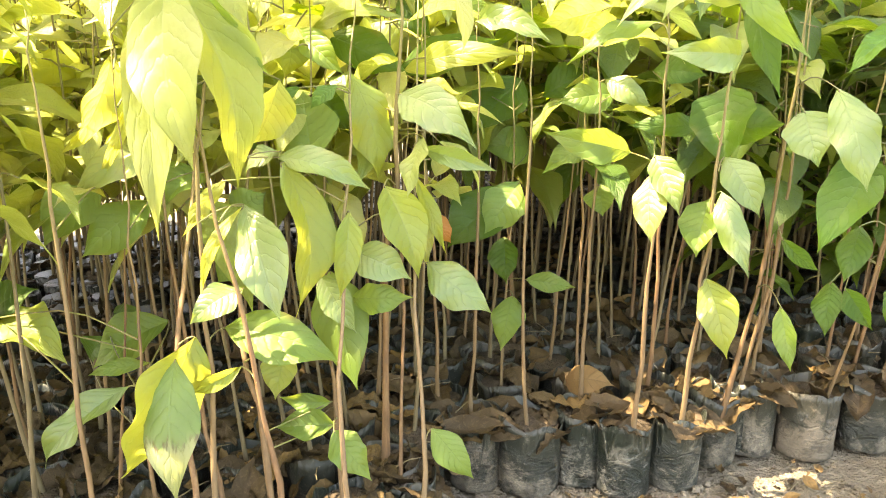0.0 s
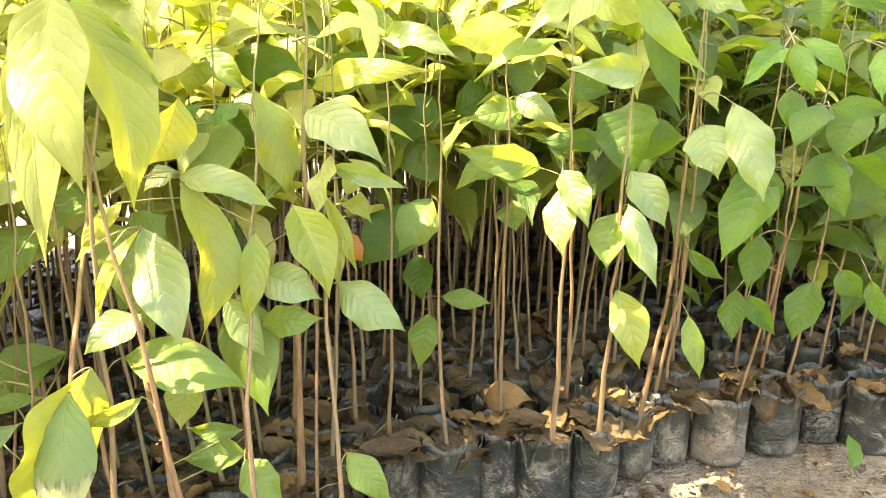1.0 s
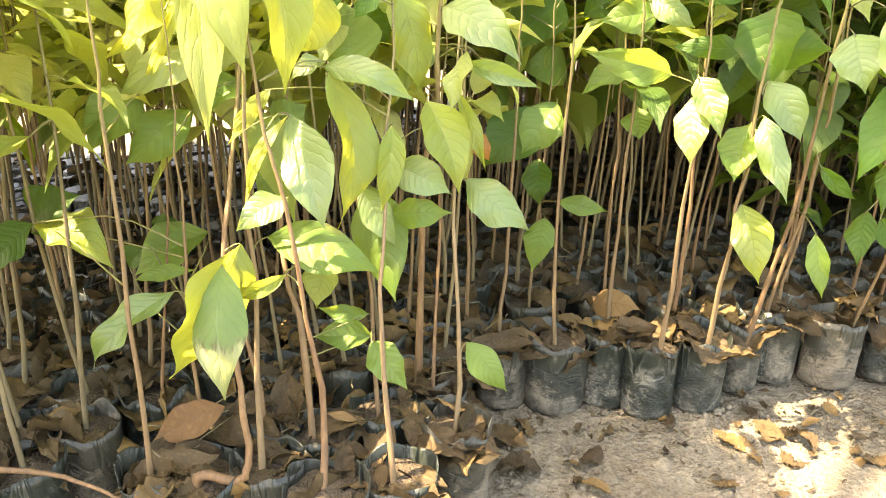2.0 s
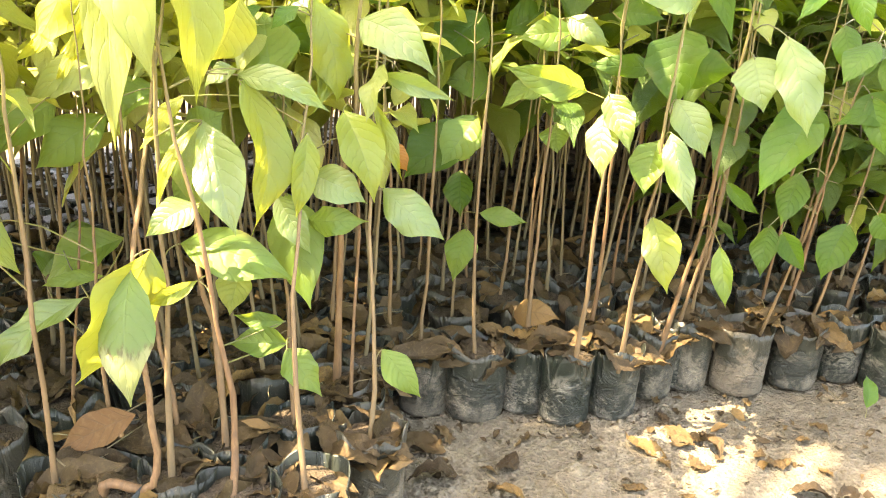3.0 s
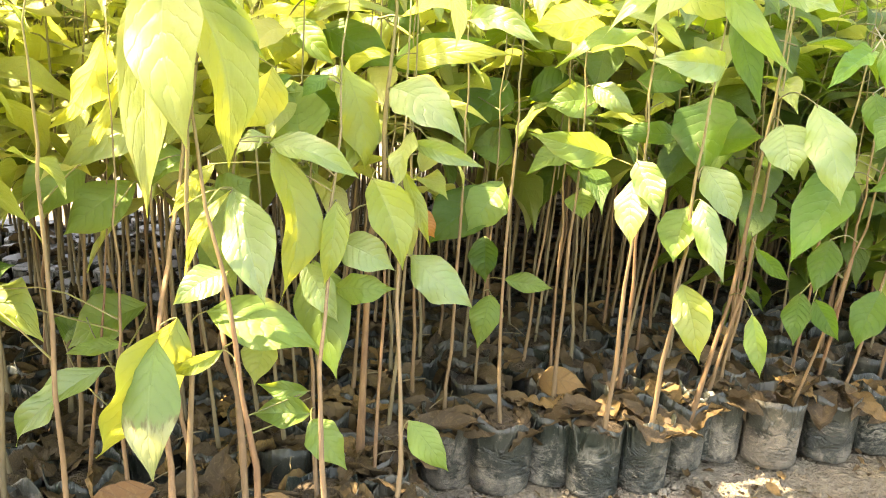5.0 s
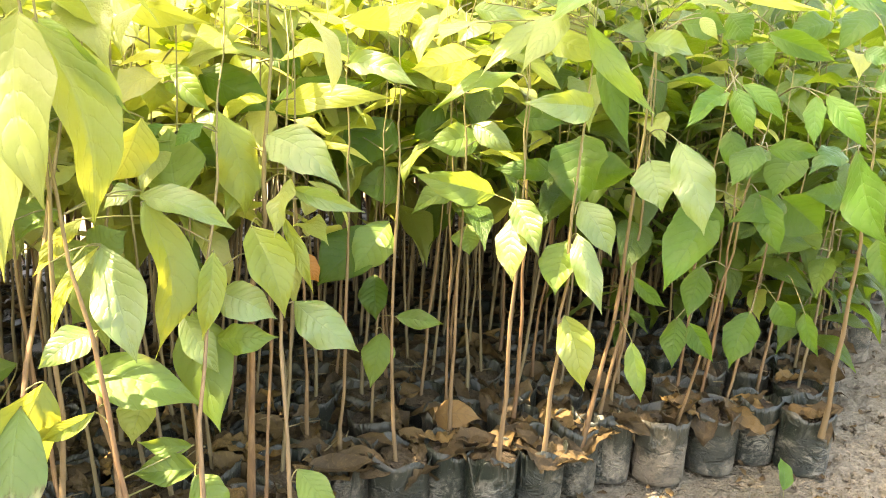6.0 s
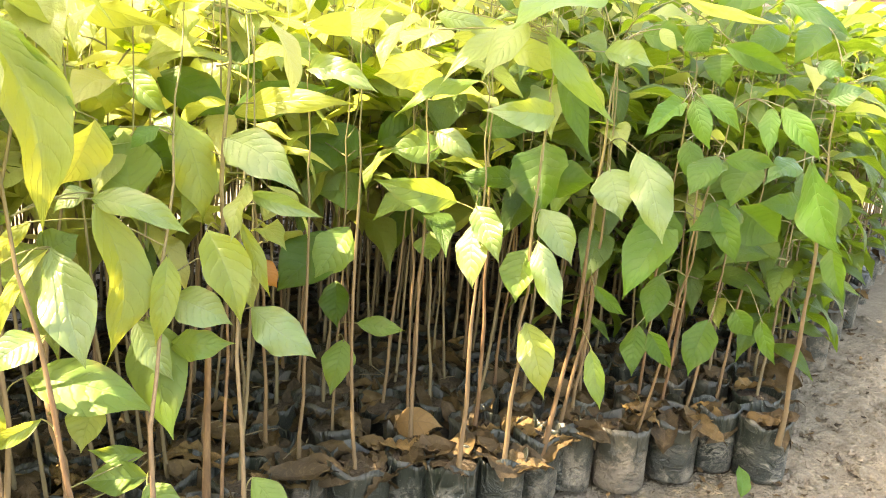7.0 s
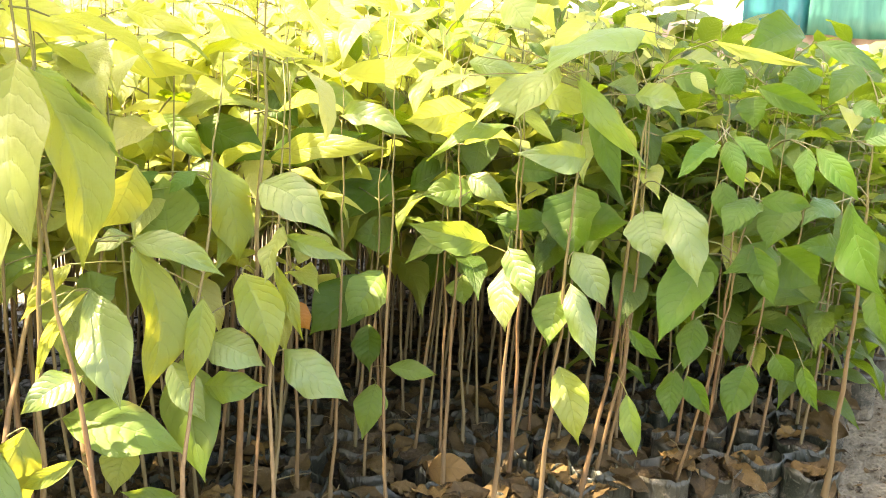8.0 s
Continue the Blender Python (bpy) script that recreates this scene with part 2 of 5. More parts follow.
def dry_leaf_material(name, island=False, tones=((0.018, 0.012, 0.005), (0.044, 0.028, 0.010), (0.084, 0.053, 0.018), (0.17, 0.102, 0.032))):
    """A dead leaf: one of a run of browns, blotched, with sunken veins."""
    k = Mat(name)
    uv = k.add("UVMap").outputs[0]
    xyz = k.add("SeparateXYZ", i0=uv)
    across = k.math("ABSOLUTE", xyz.outputs[0])
    along = k.math("SUBTRACT", xyz.outputs[1], k.math("MULTIPLY", across, 0.2))
    wave = k.math("ABSOLUTE", k.math("SUBTRACT", k.math("FRACT", k.math("MULTIPLY", along, 7.0)), 0.5))
    vein = k.math("MAXIMUM", k.math("SUBTRACT", 1.0, k.math("MINIMUM", k.math("MULTIPLY", wave, 9.0), 1.0)), k.math("SUBTRACT", 1.0, k.math("MINIMUM", k.math("MULTIPLY", across, 14.0), 1.0)))
    rnd = k.add("NewGeometry").outputs["Random Per Island"] if island else k.rand()
    tone = k.ramp(rnd, *zip((0.0, 0.55, 0.88, 1.0), tones))
    blot = k.noise(38.0, 6.0, 0.7)
    tone = k.mix(k.ramp(blot, (0.40, (0, 0, 0)), (0.75, (1, 1, 1))), tone, tones[1])
    tone = k.mix(k.math("MULTIPLY", k.ramp(k.noise(150.0, 3.0, 0.65), (0.52, (0, 0, 0)), (0.66, (1, 1, 1))), 0.18), tone, (0.19, 0.135, 0.060))
    k.put(k.b, "Base_Color", k.mix(k.math("MULTIPLY", vein, 0.35), tone, (0.06, 0.04, 0.025)))
    k.put(k.b, "Roughness", 0.7)
    k.put(k.b, "Specular_IOR_Level", 0.25)
    k.bump(k.math("ADD", k.math("MULTIPLY", vein, -0.2), k.math("ADD", blot, k.math("MULTIPLY", k.noise(90.0, 4.0, 0.6), 0.5))), 0.6, 0.003)
    return k.m


def plain(name, low, high, scale=6.0, rough=0.8, stretch=(1, 1, 1), bump=0.3):
    k = Mat(name)
    v = k.add("Mapping", Vector=k.coord(), Scale=stretch).outputs[0]
    f = k.noise(scale, 5.0, 0.6, v)
    k.put(k.b, "Base_Color", k.ramp(f, (0.3, low), (0.7, high)))
    k.put(k.b, "Roughness", rough)
    k.bump(f, bump, 0.01)
    return k.m


BARK = bark_material("bark_thin_stem", (0.046, 0.023, 0.010), (0.112, 0.058, 0.023), (0.21, 0.130, 0.058))
BARK_OLIVE = bark_material("bark_olive_stem", (0.040, 0.031, 0.015), (0.095, 0.073, 0.035), (0.18, 0.142, 0.072))
PETIOLE, BAG = petiole_material(), bag_material()
POT_SOIL = soil_material("potting_soil", (0.026, 0.020, 0.013), (0.060, 0.046, 0.030), (0.12, 0.094, 0.062), 2.0)
DIRT = soil_material("bare_dirt", (0.086, 0.074, 0.050), (0.152, 0.131, 0.093), (0.27, 0.236, 0.176))
DRY, DRY_LITTER = dry_leaf_material("dry_leaf_brown"), dry_leaf_material("dry_litter_brown", True)


# ---- builders ----
rng = random.Random(7)


def mesh_of(name, verts, faces, mats, uvs=None, slots=None, smooth=True):
    me = bpy.data.meshes.new(name)
    me.from_pydata(verts, [], faces)
    for m in mats:
        me.materials.append(m)
    if uvs is not None:
        layer = me.uv_layers.new(name="UVMap")
        flat = np.asarray(uvs, dtype=np.float32)[np.concatenate([np.asarray(f) for f in faces])]
        layer.data.foreach_set("uv", flat.ravel())
    if slots is not None:
        me.polygons.foreach_set("material_index", slots)
    if smooth:
        me.polygons.foreach_set("use_smooth", [True] * len(faces))
    me.update()
    return me


def tube(points, radii, sides=7):
    """Vertices and faces of a tapered tube along points."""
    verts, faces = [], []
    pts = [Vector(p) for p in points]
    for i, p in enumerate(pts):
        d = (pts[min(i + 1, len(pts) - 1)] - pts[max(i - 1, 0)]).normalized()
        a = d.cross(Vector((0.3, 1, 0.11))).normalized()
        b = d.cross(a)
        for s in range(sides):
            w = 2 * math.pi * s / sides
            verts.append(p + (a * math.cos(w) + b * math.sin(w)) * radii[i])
    for i in range(len(pts) - 1):
        for s in range(sides):
            t = (s + 1) % sides
            faces.append((i * sides + s, i * sides + t, (i + 1) * sides + t, (i + 1) * sides + s))
    faces.append(tuple(range((len(pts) - 1) * sides, len(pts) * sides)))
    return verts, faces


def spline(points, n):
    """n + 1 points on a smooth curve through the given ones."""
    p = [Vector(q) for q in points]
    p = [p[0] * 2 - p[1]] + p + [p[-1] * 2 - p[-2]]
    out = []
    for k in range(n + 1):
        u = k / n * (len(p) - 3)
        i = min(int(u), len(p) - 4)
        u -= i
        a, b, c, d = p[i:i + 4]
        out.append(0.5 * (2 * b + (c - a) * u + (2 * a - 5 * b + 4 * c - d) * u * u + (3 * b - a - 3 * c + d) * u ** 3))
    return out


HALF_S = (0, 0.04, 0.10, 0.20, 0.32, 0.44, 0.56, 0.67, 0.76, 0.83, 0.885, 0.93, 0.965, 1.0)
HALF_W = (0.03, 0.18, 0.42, 0.74, 0.94, 1.0, 0.93, 0.77, 0.57, 0.37, 0.21, 0.105, 0.05, 0.01)


def half_width(s, broad):
    """The blade's half width along its length, with a drawn-out tip."""
    return float(np.interp(s ** broad, HALF_S, HALF_W))


def blade(length, width, curl, fold, wave, twist, seed, rows=16, cols=4, broad=1.0, bow=None):
    """A leaf along +Y, upper side +Z, its base at the origin: bent down, folded along the midrib, wavy at the rim."""
    r = random.Random(seed)
    ph, ph2, fr = r.uniform(0, 6.3), r.uniform(0, 6.3), r.uniform(3.6, 6.5)
    side, lop, hook = r.uniform(-0.10, 0.10), r.uniform(-0.12, 0.12), r.uniform(-0.02, 0.30)
    if bow is not None:
        side = 0.35 * side - 2 * bow
    verts, uvs, faces = [], [], []
    for i in range(rows + 1):
        s = (i / rows) ** 0.92
        hw = half_width(s, broad) * width / 2
        for j in range(-cols, cols + 1):
            a = j / cols
            rim = 1 + (0.05 * math.sin(fr * 3.1 * s + ph + j) if abs(j) == cols else 0) + lop * (1 if a > 0 else -1)
            x = a * hw * rim + side * length * math.sin(math.pi * s) * 0.5 + 0.6 * side * length * max(0.0, s - 0.8)
            z = curl * length * (1.0 - (2 * s - 1) ** 2) + abs(a) ** 1.3 * hw * fold * (0.6 + 0.4 * math.cos(3 * s + ph))
            z += wave * length * abs(a) ** 1.5 * math.sin(fr * 2.2 * s + (ph if a > 0 else ph2)) * (0.25 + 0.75 * math.sin(math.pi * s))
            z -= hook * length * max(0.0, s - 0.62) ** 2 * 2.2
            vein = abs((s - 0.20 * abs(a) ** 1.4 + 0.03 * side) * 8 % 1 - 0.5)
            z += 0.013 * length * math.sin(math.pi * vein) * min(1, hw / (width * 0.2)) * (1 - abs(a)) * abs(a) * 2.2
            tw = twist * (s - 0.3)
            verts.append((x * math.cos(tw) - z * math.sin(tw) * 0.3, s * length, z * math.cos(tw) + x * math.sin(tw)))
            uvs.append((a, s))
    w = 2 * cols + 1
    for i in range(rows):
        for j in range(w - 1):
            faces.append((i * w + j, i * w + j + 1, (i + 1) * w + j + 1, (i + 1) * w + j))
    return verts, uvs, faces


def part(name, me, parent, label="", at=(0, 0, 0)):
    ob = new(name, me)
    ob.parent = parent
    ob.location = at
    return tagged(ob, label)


def bag_mesh(seed, radius=0.05, height=0.14):
    """A filled nursery bag: a crumpled sleeve with a loose, uneven lip and an inner side."""
    r = random.Random(seed)
    seg = 36
    off = Vector((r.uniform(0, 50), r.uniform(0, 50), 0))
    verts, faces = [], []
    prof = [(0.86, 0.0), (0.96, 0.003)] + [(0.985 + 0.015 * k / 9, 0.010 + (height - 0.010) * k / 9) for k in range(10)]
    prof += [(0.965, height - 0.002), (0.93, height - 0.022)]
    for i, (q, z) in enumerate(prof):
        for s in range(seg):
            a = 2 * math.pi * s / seg
            d = Vector((math.cos(a), math.sin(a), 0))
            lump = noise.noise(d * 1.3 + off) * 0.06 + noise.noise(Vector((d.x * 2.6, d.y * 2.6, z * 60)) + off) * 0.030
            pleat = 0.014 * math.sin(a * 6 + off.x + 8 * z) + 0.010 * math.sin(a * 11 + off.y)
            # the flat-pressed seams stand out on two sides
            ear = max(0.0, math.cos(a - off.y)) ** 14 + max(0.0, -math.cos(a - off.y)) ** 14
            pleat += 0.05 * ear
            top = (z / height) ** 6
            rr = radius * (q + lump + pleat)
            lip = top * (0.022 * noise.noise(d * 1.2 + off * 1.7) + 0.004 * noise.noise(d * 3.5 + off) + 0.006 * ear)
            rr += radius * 0.10 * top * (0.5 + noise.noise(d * 1.7 + off * 0.6))
            verts.append((d.x * rr, d.y * rr, max(0.0, z + lip)))
    n = len(prof)
    for i in range(n - 1):
        for s in range(seg):
            t = (s + 1) % seg
            faces.append((i * seg + s, i * seg + t, (i + 1) * seg + t, (i + 1) * seg + s))
    faces.append(tuple(reversed(range(seg))))
    return mesh_of("polybag", verts, faces, [BAG])


def soil_mesh(seed, radius=0.05, height=0.14):
    r = random.Random(seed)
    off = Vector((r.uniform(0, 50), 0, 0))
    seg, verts, faces = 18, [], []
    for i in range(6):
        q = i / 5
        for s in range(seg):
            a = 2 * math.pi * s / seg
            p = Vector((math.cos(a) * q * radius * 0.94, math.sin(a) * q * radius * 0.94, 0))
            verts.append((p.x, p.y, height - 0.016 + 0.008 * (1 - q) + 0.006 * noise.noise(p * 60 + off)))
    for i in range(5):
        for s in range(seg):
            t = (s + 1) % seg
            faces.append((i * seg + s, (i + 1) * seg + s, (i + 1) * seg + t, i * seg + t))
    return mesh_of("soil", verts, faces, [POT_SOIL])


BAGS = [bag_mesh(k) for k in range(12)]
SOILS = [soil_mesh(k) for k in range(4)]
GROUP = "seedlings in nursery bags"


def pot(x, y, radius, tint="", height=1.0):
    """The bag with its soil, under an empty at its base."""
    p = tagged(new("potted_seedling"), tint or "slender green tree seedling in a dusty black plastic nursery bag", "seedling", GROUP)
    p.location = (x, y, 0.0)
    turn = rng.uniform(0, 6.28)
    for name, me, lab in (("polybag", rng.choice(BAGS), "crumpled black plastic bag, dusty"), ("soil", rng.choice(SOILS), "dark potting soil")):
        o = part(name, me, p, lab)
        o.rotation_euler.z = turn
        o.scale = (radius / 0.05, radius / 0.05, height)
    return p


def stem_mesh(points, thick, seed=0, n=14, sides=8, mat=None):
    r = random.Random(seed)
    n = n if thick < 0.0115 else 42
    pts = spline(points, n)
    span = (pts[-1] - pts[0]).length
    for i, q in enumerate(pts[1:-1]):
        q += Vector((r.uniform(-1, 1), r.uniform(-1, 1), 0)) * 0.0048 * min(1.0, span) * min(1.0, 18 / n)
    rad = [0.72 * thick * (1.12 if i == 0 else 1.0 - 0.86 * (i / n) ** (0.7 if thick < 0.0115 else 0.4)) * (1 + r.uniform(-0.12, 0.14) * min(1.0, 20 / n)) for i in range(n + 1)]
    v, f = tube(pts, rad, sides)
    return mesh_of("stem", v, f, [mat or BARK])


def seedling(bag, radius, thick, points):
    """A seedling in its bag with a stem through the points; its leaves follow."""
    p = pot(bag[0], bag[1], radius)
    base = Vector((bag[0], bag[1], 0))
    pts = [Vector(q) - base for q in points]
    pts[0].z -= 0.02
    part("stem", stem_mesh(pts, thick, int(bag[0] * 999)), p, "slim brown woody stem")
    STEMS[p.name] = spline(pts, 40)
    HERO_BAGS.append((bag[0], bag[1]))
    return p


STEMS, HERO_BAGS, BARE, TALL = {}, [], [], []
SUNLIT = []


def shades(at):
    """Whether a leaf at this place would stand close between the sun and one of the sunlit front leaves."""
    for g in SUNLIT:
        d = at - g
        rise = d.dot(SUN)
        if rise > 0.02 and (d - SUN * rise).length < 0.034 + 0.010 * rise:
            return True
    return False


LEAF_WORDS = {"green": "mid-green pointed leaf", "deep": "pointed green leaf, painted darker for shade", "leather": "glossy green leaf, painted darker for shade", "grey": "waxy pale-sheened green leaf", "pale": "drooping green leaf, painted paler for sun",
              "soft": "large olive-green hanging leaf", "yellow": "green leaf, painted yellower as if backlit", "sun": "leaf painted yellow as if sun shines through", "bright": "bright green young leaf", "rust": "withering orange-brown leaf", "blight": "hanging green leaf with a pale dead tip"}


def hero_leaf(p, base, tip, width, normal, curl, kind, bow=0.0):
    """A leaf of seedling p from base to tip (world places), its upper side towards normal, with its stalk from the stem."""
    o = Vector(p.location)
    b, q = Vector(base), Vector(tip)
    y = (q - b).normalized()
    zz = Vector(normal)
    zz = (zz - y * zz.dot(y)).normalized()
    x = y.cross(zz)
    length = (q - b).length
    if kind in ("grey", "pale", "sun", "yellow"):
        SUNLIT.extend((b.lerp(q, 0.3), b.lerp(q, 0.65)))
    seed = int(abs(base[0] * 7919 + base[2] * 104729 + tip[0] * 1299)) % 99991
    r = random.Random(seed)
    v, uv, f = blade(length, width, curl * 1.3, r.choice((1, 1, 1, -0.6)) * r.uniform(0.2, 0.75), r.uniform(0.025, 0.068), r.uniform(-0.6, 0.6), seed, 40, 6, r.uniform(0.86, 1.14), bow)
    world_v = [x * a + y * c + zz * d for a, c, d in v]
    # the stalk meets the stem a little below the leaf
    root = min(STEMS[p.name], key=lambda s: (s + o - b).length + 0.6 * max(0.0, (s + o - b).z + 0.01))
    root = root + o - b
    mid = root * 0.5 + Vector((0, 0, 0.05 * root.length)) - y * 0.08 * root.length
    tv, tf = tube(spline([root, mid, Vector((0, 0, 0)), y * length * 0.05], 8), [0.0014, 0.0012, 0.0011, 0.0010, 0.0010, 0.0010, 0.0010, 0.0009, 0.0007], 5)
    leaf = part("leaf", mesh_of("leaf", world_v, f, [LEAF[kind]], uv), p, LEAF_WORDS[kind], b - o)
    part("leaf_stalk", mesh_of("leaf_stalk", tv, tf, [PETIOLE]), leaf, "thin green leaf stalk")


# ---- ground and surroundings ----
def smooth_step(e0, e1, v):
    u = min(1.0, max(0.0, (v - e0) / (e1 - e0)))
    return u * u * (3 - 2 * u)


def ground():
    """One sheet of bare dirt, finer near the bags, that reaches the horizon."""
    xs = list(np.unique(np.concatenate([np.linspace(-0.4, 2.0, 240), np.linspace(-4, 5, 60), np.linspace(-60, 60, 25)])))
    ys = list(np.unique(np.concatenate([np.linspace(0.7, 2.2, 150), np.linspace(-2, 7, 60), np.linspace(-40, 80, 25)])))
    verts = []
    for yy in ys:
        for xx in xs:
            p = Vector((xx, yy, 0))
            near = 1.0 if -4 < xx < 5 and -2 < yy < 7 else 0.3
            z = 0.012 * noise.noise(p * 2.3) + 0.008 * noise.noise(p * 9) + 0.006 * noise.noise(p * 31) + 0.004 * noise.noise(p * 63)
            # trodden lumps beside the last bags
            z += 0.018 * smooth_step(0.85, 1.15, xx) * abs(noise.noise(p * 13)) * near
            verts.append((xx, yy, z * near - 0.004))
    w = len(xs)
    faces = [(j * w + i, j * w + i + 1, (j + 1) * w + i + 1, (j + 1) * w + i) for j in range(len(ys) - 1) for i in range(w - 1)]
    tagged(new("ground", mesh_of("ground", verts, faces, [DIRT])), "dry bare dirt ground, pale grey-brown", "ground", "", "structure")


ground()


def clods():
    """Crumbs of dirt and small stones strewn on the bare ground before and beside the bags."""
    r = random.Random(5)
    verts, faces = [], []
    for _ in range(6000):
        x = r.uniform(-0.1, 2.2)
        y = r.uniform(0.6, 1.25) + 0.9 * max(0, x - 1.0) + (r.uniform(-0.4, 0.9) if x > 1.2 else 0)
        s = r.choice((0.0012, 0.0016, 0.002, 0.002, 0.003, 0.004, 0.007)) * r.uniform(0.7, 1.4) * (1.5 if x > 1.1 else 1)
        if r.random() < 0.05:
            s *= 2.2
        n = len(verts)
        rz = r.uniform(0, 6)
        for k in range(6):
            a = rz + k * math.pi / 3
            verts.append((x + s * math.cos(a) * r.uniform(0.7, 1.2), y + s * math.sin(a) * r.uniform(0.7, 1.2), 0.0))
        for k in range(3):
            a = rz + k * 2.1
            verts.append((x + s * 0.5 * math.cos(a), y + s * 0.5 * math.sin(a), s * r.uniform(0.3, 0.6) + 0.002))
        faces += [(n + 6, n + 7, n + 8)]
        for k in range(3):
            a, b, c, d = n + 2 * k, n + (2 * k + 1) % 6, n + (2 * k + 2) % 6, n + 6 + k
            e = n + 6 + (k + 1) % 3
            faces += [(a, b, d), (b, e, d), (b, c, e)]
    tagged(new("dirt_clods", mesh_of("dirt_clods", verts, faces, [DIRT], smooth=False)), "loose crumbs of dry dirt and small stones", "dirt", "", "stuff")


clods()


# ---- the front seedlings ----
p = seedling((-0.195, 0.798), 0.055, 0.0075, [(-0.199, 0.780, 0.125), (-0.203, 0.830, 0.178), (-0.197, 0.835, 0.237), (-0.212, 0.838, 0.287), (-0.224, 0.847, 0.353), (-0.232, 0.854, 0.444), (-0.257, 0.863, 0.553), (-0.272, 0.880, 0.655), (-0.307, 0.905, 0.854), (-0.317, 0.912, 0.974), (-0.321, 0.915, 1.093), (-0.322, 0.916, 1.123)])
TALL.append(p)
hero_leaf(p, (-0.306, 0.895, 0.854), (-0.267, 0.788, 0.665), 0.087, (-0.156, -0.873, 0.463), 0.06, "soft")
hero_leaf(p, (-0.249, 0.934, 0.590), (-0.198, 0.862, 0.463), 0.067, (-0.111, -0.883, 0.457), 0.05, "grey", 0.03)
# added towards the sun, to shade part of the leaf two inches lower right
hero_leaf(p, (-0.445, 0.936, 0.977), (-0.450, 0.887, 0.972), 0.042, (-0.204, -0.254, 0.946), 0.05, "green")
hero_leaf(p, (-0.210, 0.973, 0.643), (-0.091, 0.950, 0.606), 0.043, (0.040, -0.791, 0.610), 0.12, "grey")
hero_leaf(p, (-0.210, 0.975, 0.650), (-0.251, 0.958, 0.628), 0.032, (-0.152, -0.616, 0.773), 0.10, "grey")
hero_leaf(p, (-0.246, 0.893, 0.493), (-0.306, 0.863, 0.458), 0.045, (-0.039, -0.731, 0.681), 0.10, "grey")
hero_leaf(p, (-0.249, 0.871, 0.399), (-0.311, 0.864, 0.366), 0.022, (0.052, -0.992, 0.113), 0.08, "yellow")
hero_leaf(p, (-0.215, 1.026, 0.737), (-0.253, 1.017, 0.650), 0.069, (0.663, -0.717, -0.215), 0.06, "sun")
p = seedling((-0.228, 0.924), 0.050, 0.0085, [(-0.232, 0.906, 0.125), (-0.241, 0.931, 0.202), (-0.259, 0.963, 0.301), (-0.277, 0.982, 0.361), (-0.287, 1.048, 0.461), (-0.289, 1.115, 0.561), (-0.290, 1.182, 0.660), (-0.290, 1.248, 0.760), (-0.290, 1.315, 0.860), (-0.290, 1.376, 0.952)])
BARE.append(p)
hero_leaf(p, (-0.162, 1.001, 0.283), (-0.234, 0.992, 0.296), 0.028, (0.180, -0.915, 0.362), 0.08, "green", 0.03)
hero_leaf(p, (-0.155, 0.985, 0.257), (-0.239, 0.976, 0.257), 0.047, (0.085, -0.789, 0.608), 0.06, "green")
hero_leaf(p, (-0.210, 0.959, 0.385), (-0.223, 0.922, 0.328), 0.049, (0.015, -0.838, 0.546), 0.05, "soft")
hero_leaf(p, (-0.303, 1.076, 0.541), (-0.256, 1.084, 0.574), 0.061, (-0.128, -0.907, 0.402), 0.10, "green")
hero_leaf(p, (-0.291, 1.108, 0.484), (-0.336, 1.079, 0.438), 0.054, (-0.014, -0.840, 0.542), 0.10, "green")
hero_leaf(p, (-0.233, 1.244, 0.799), (-0.153, 1.200, 0.734), 0.047, (-0.171, -0.901, 0.399), 0.08, "green")
hero_leaf(p, (-0.237, 1.244, 0.800), (-0.247, 1.233, 0.726), 0.061, (0.605, -0.795, 0.036), 0.06, "yellow")
hero_leaf(p, (-0.258, 1.282, 0.702), (-0.284, 1.248, 0.645), 0.074, (-0.010, -0.859, 0.513), 0.06, "deep")
hero_leaf(p, (-0.283, 1.265, 0.881), (-0.283, 1.225, 0.809), 0.048, (-0.015, -0.876, 0.481), 0.05, "pale")
hero_leaf(p, (-0.270, 1.342, 0.862), (-0.260, 1.325, 0.770), 0.053, (0.554, -0.806, 0.209), 0.05, "sun")
p = seedling((-0.301, 0.951), 0.050, 0.0055, [(-0.305, 0.933, 0.125), (-0.324, 0.963, 0.227), (-0.348, 0.987, 0.305), (-0.365, 1.002, 0.423), (-0.372, 1.009, 0.542), (-0.375, 1.012, 0.662), (-0.377, 1.014, 0.782), (-0.378, 1.014, 0.902), (-0.378, 1.015, 1.022), (-0.378, 1.015, 1.120)])
TALL.append(p)
hero_leaf(p, (-0.363, 1.036, 0.655), (-0.494, 0.995, 0.590), 0.055, (-0.007, -0.840, 0.542), 0.10, "pale")
hero_leaf(p, (-0.335, 1.060, 0.607), (-0.380, 1.020, 0.572), 0.055, (-0.15, -0.85, 0.5), 0.10, "green")
hero_leaf(p, (-0.421, 1.181, 0.873), (-0.291, 1.166, 0.897), 0.025, (-0.074, -0.976, -0.206), 0.08, "grey")
p = seedling((-0.366, 0.812), 0.055, 0.0150, [(-0.370, 0.800, 0.120), (-0.361, 0.797, 0.141), (-0.340, 0.795, 0.147), (-0.318, 0.796, 0.139), (-0.300, 0.799, 0.146), (-0.294, 0.803, 0.172), (-0.298, 0.812, 0.222), (-0.308, 0.828, 0.275), (-0.320, 0.853, 0.359), (-0.325, 0.870, 0.428), (-0.327, 0.937, 0.528), (-0.327, 1.003, 0.627), (-0.327, 1.070, 0.727), (-0.327, 1.136, 0.827), (-0.327, 1.203, 0.927), (-0.327, 1.227, 0.963)])
BARE.append(p)
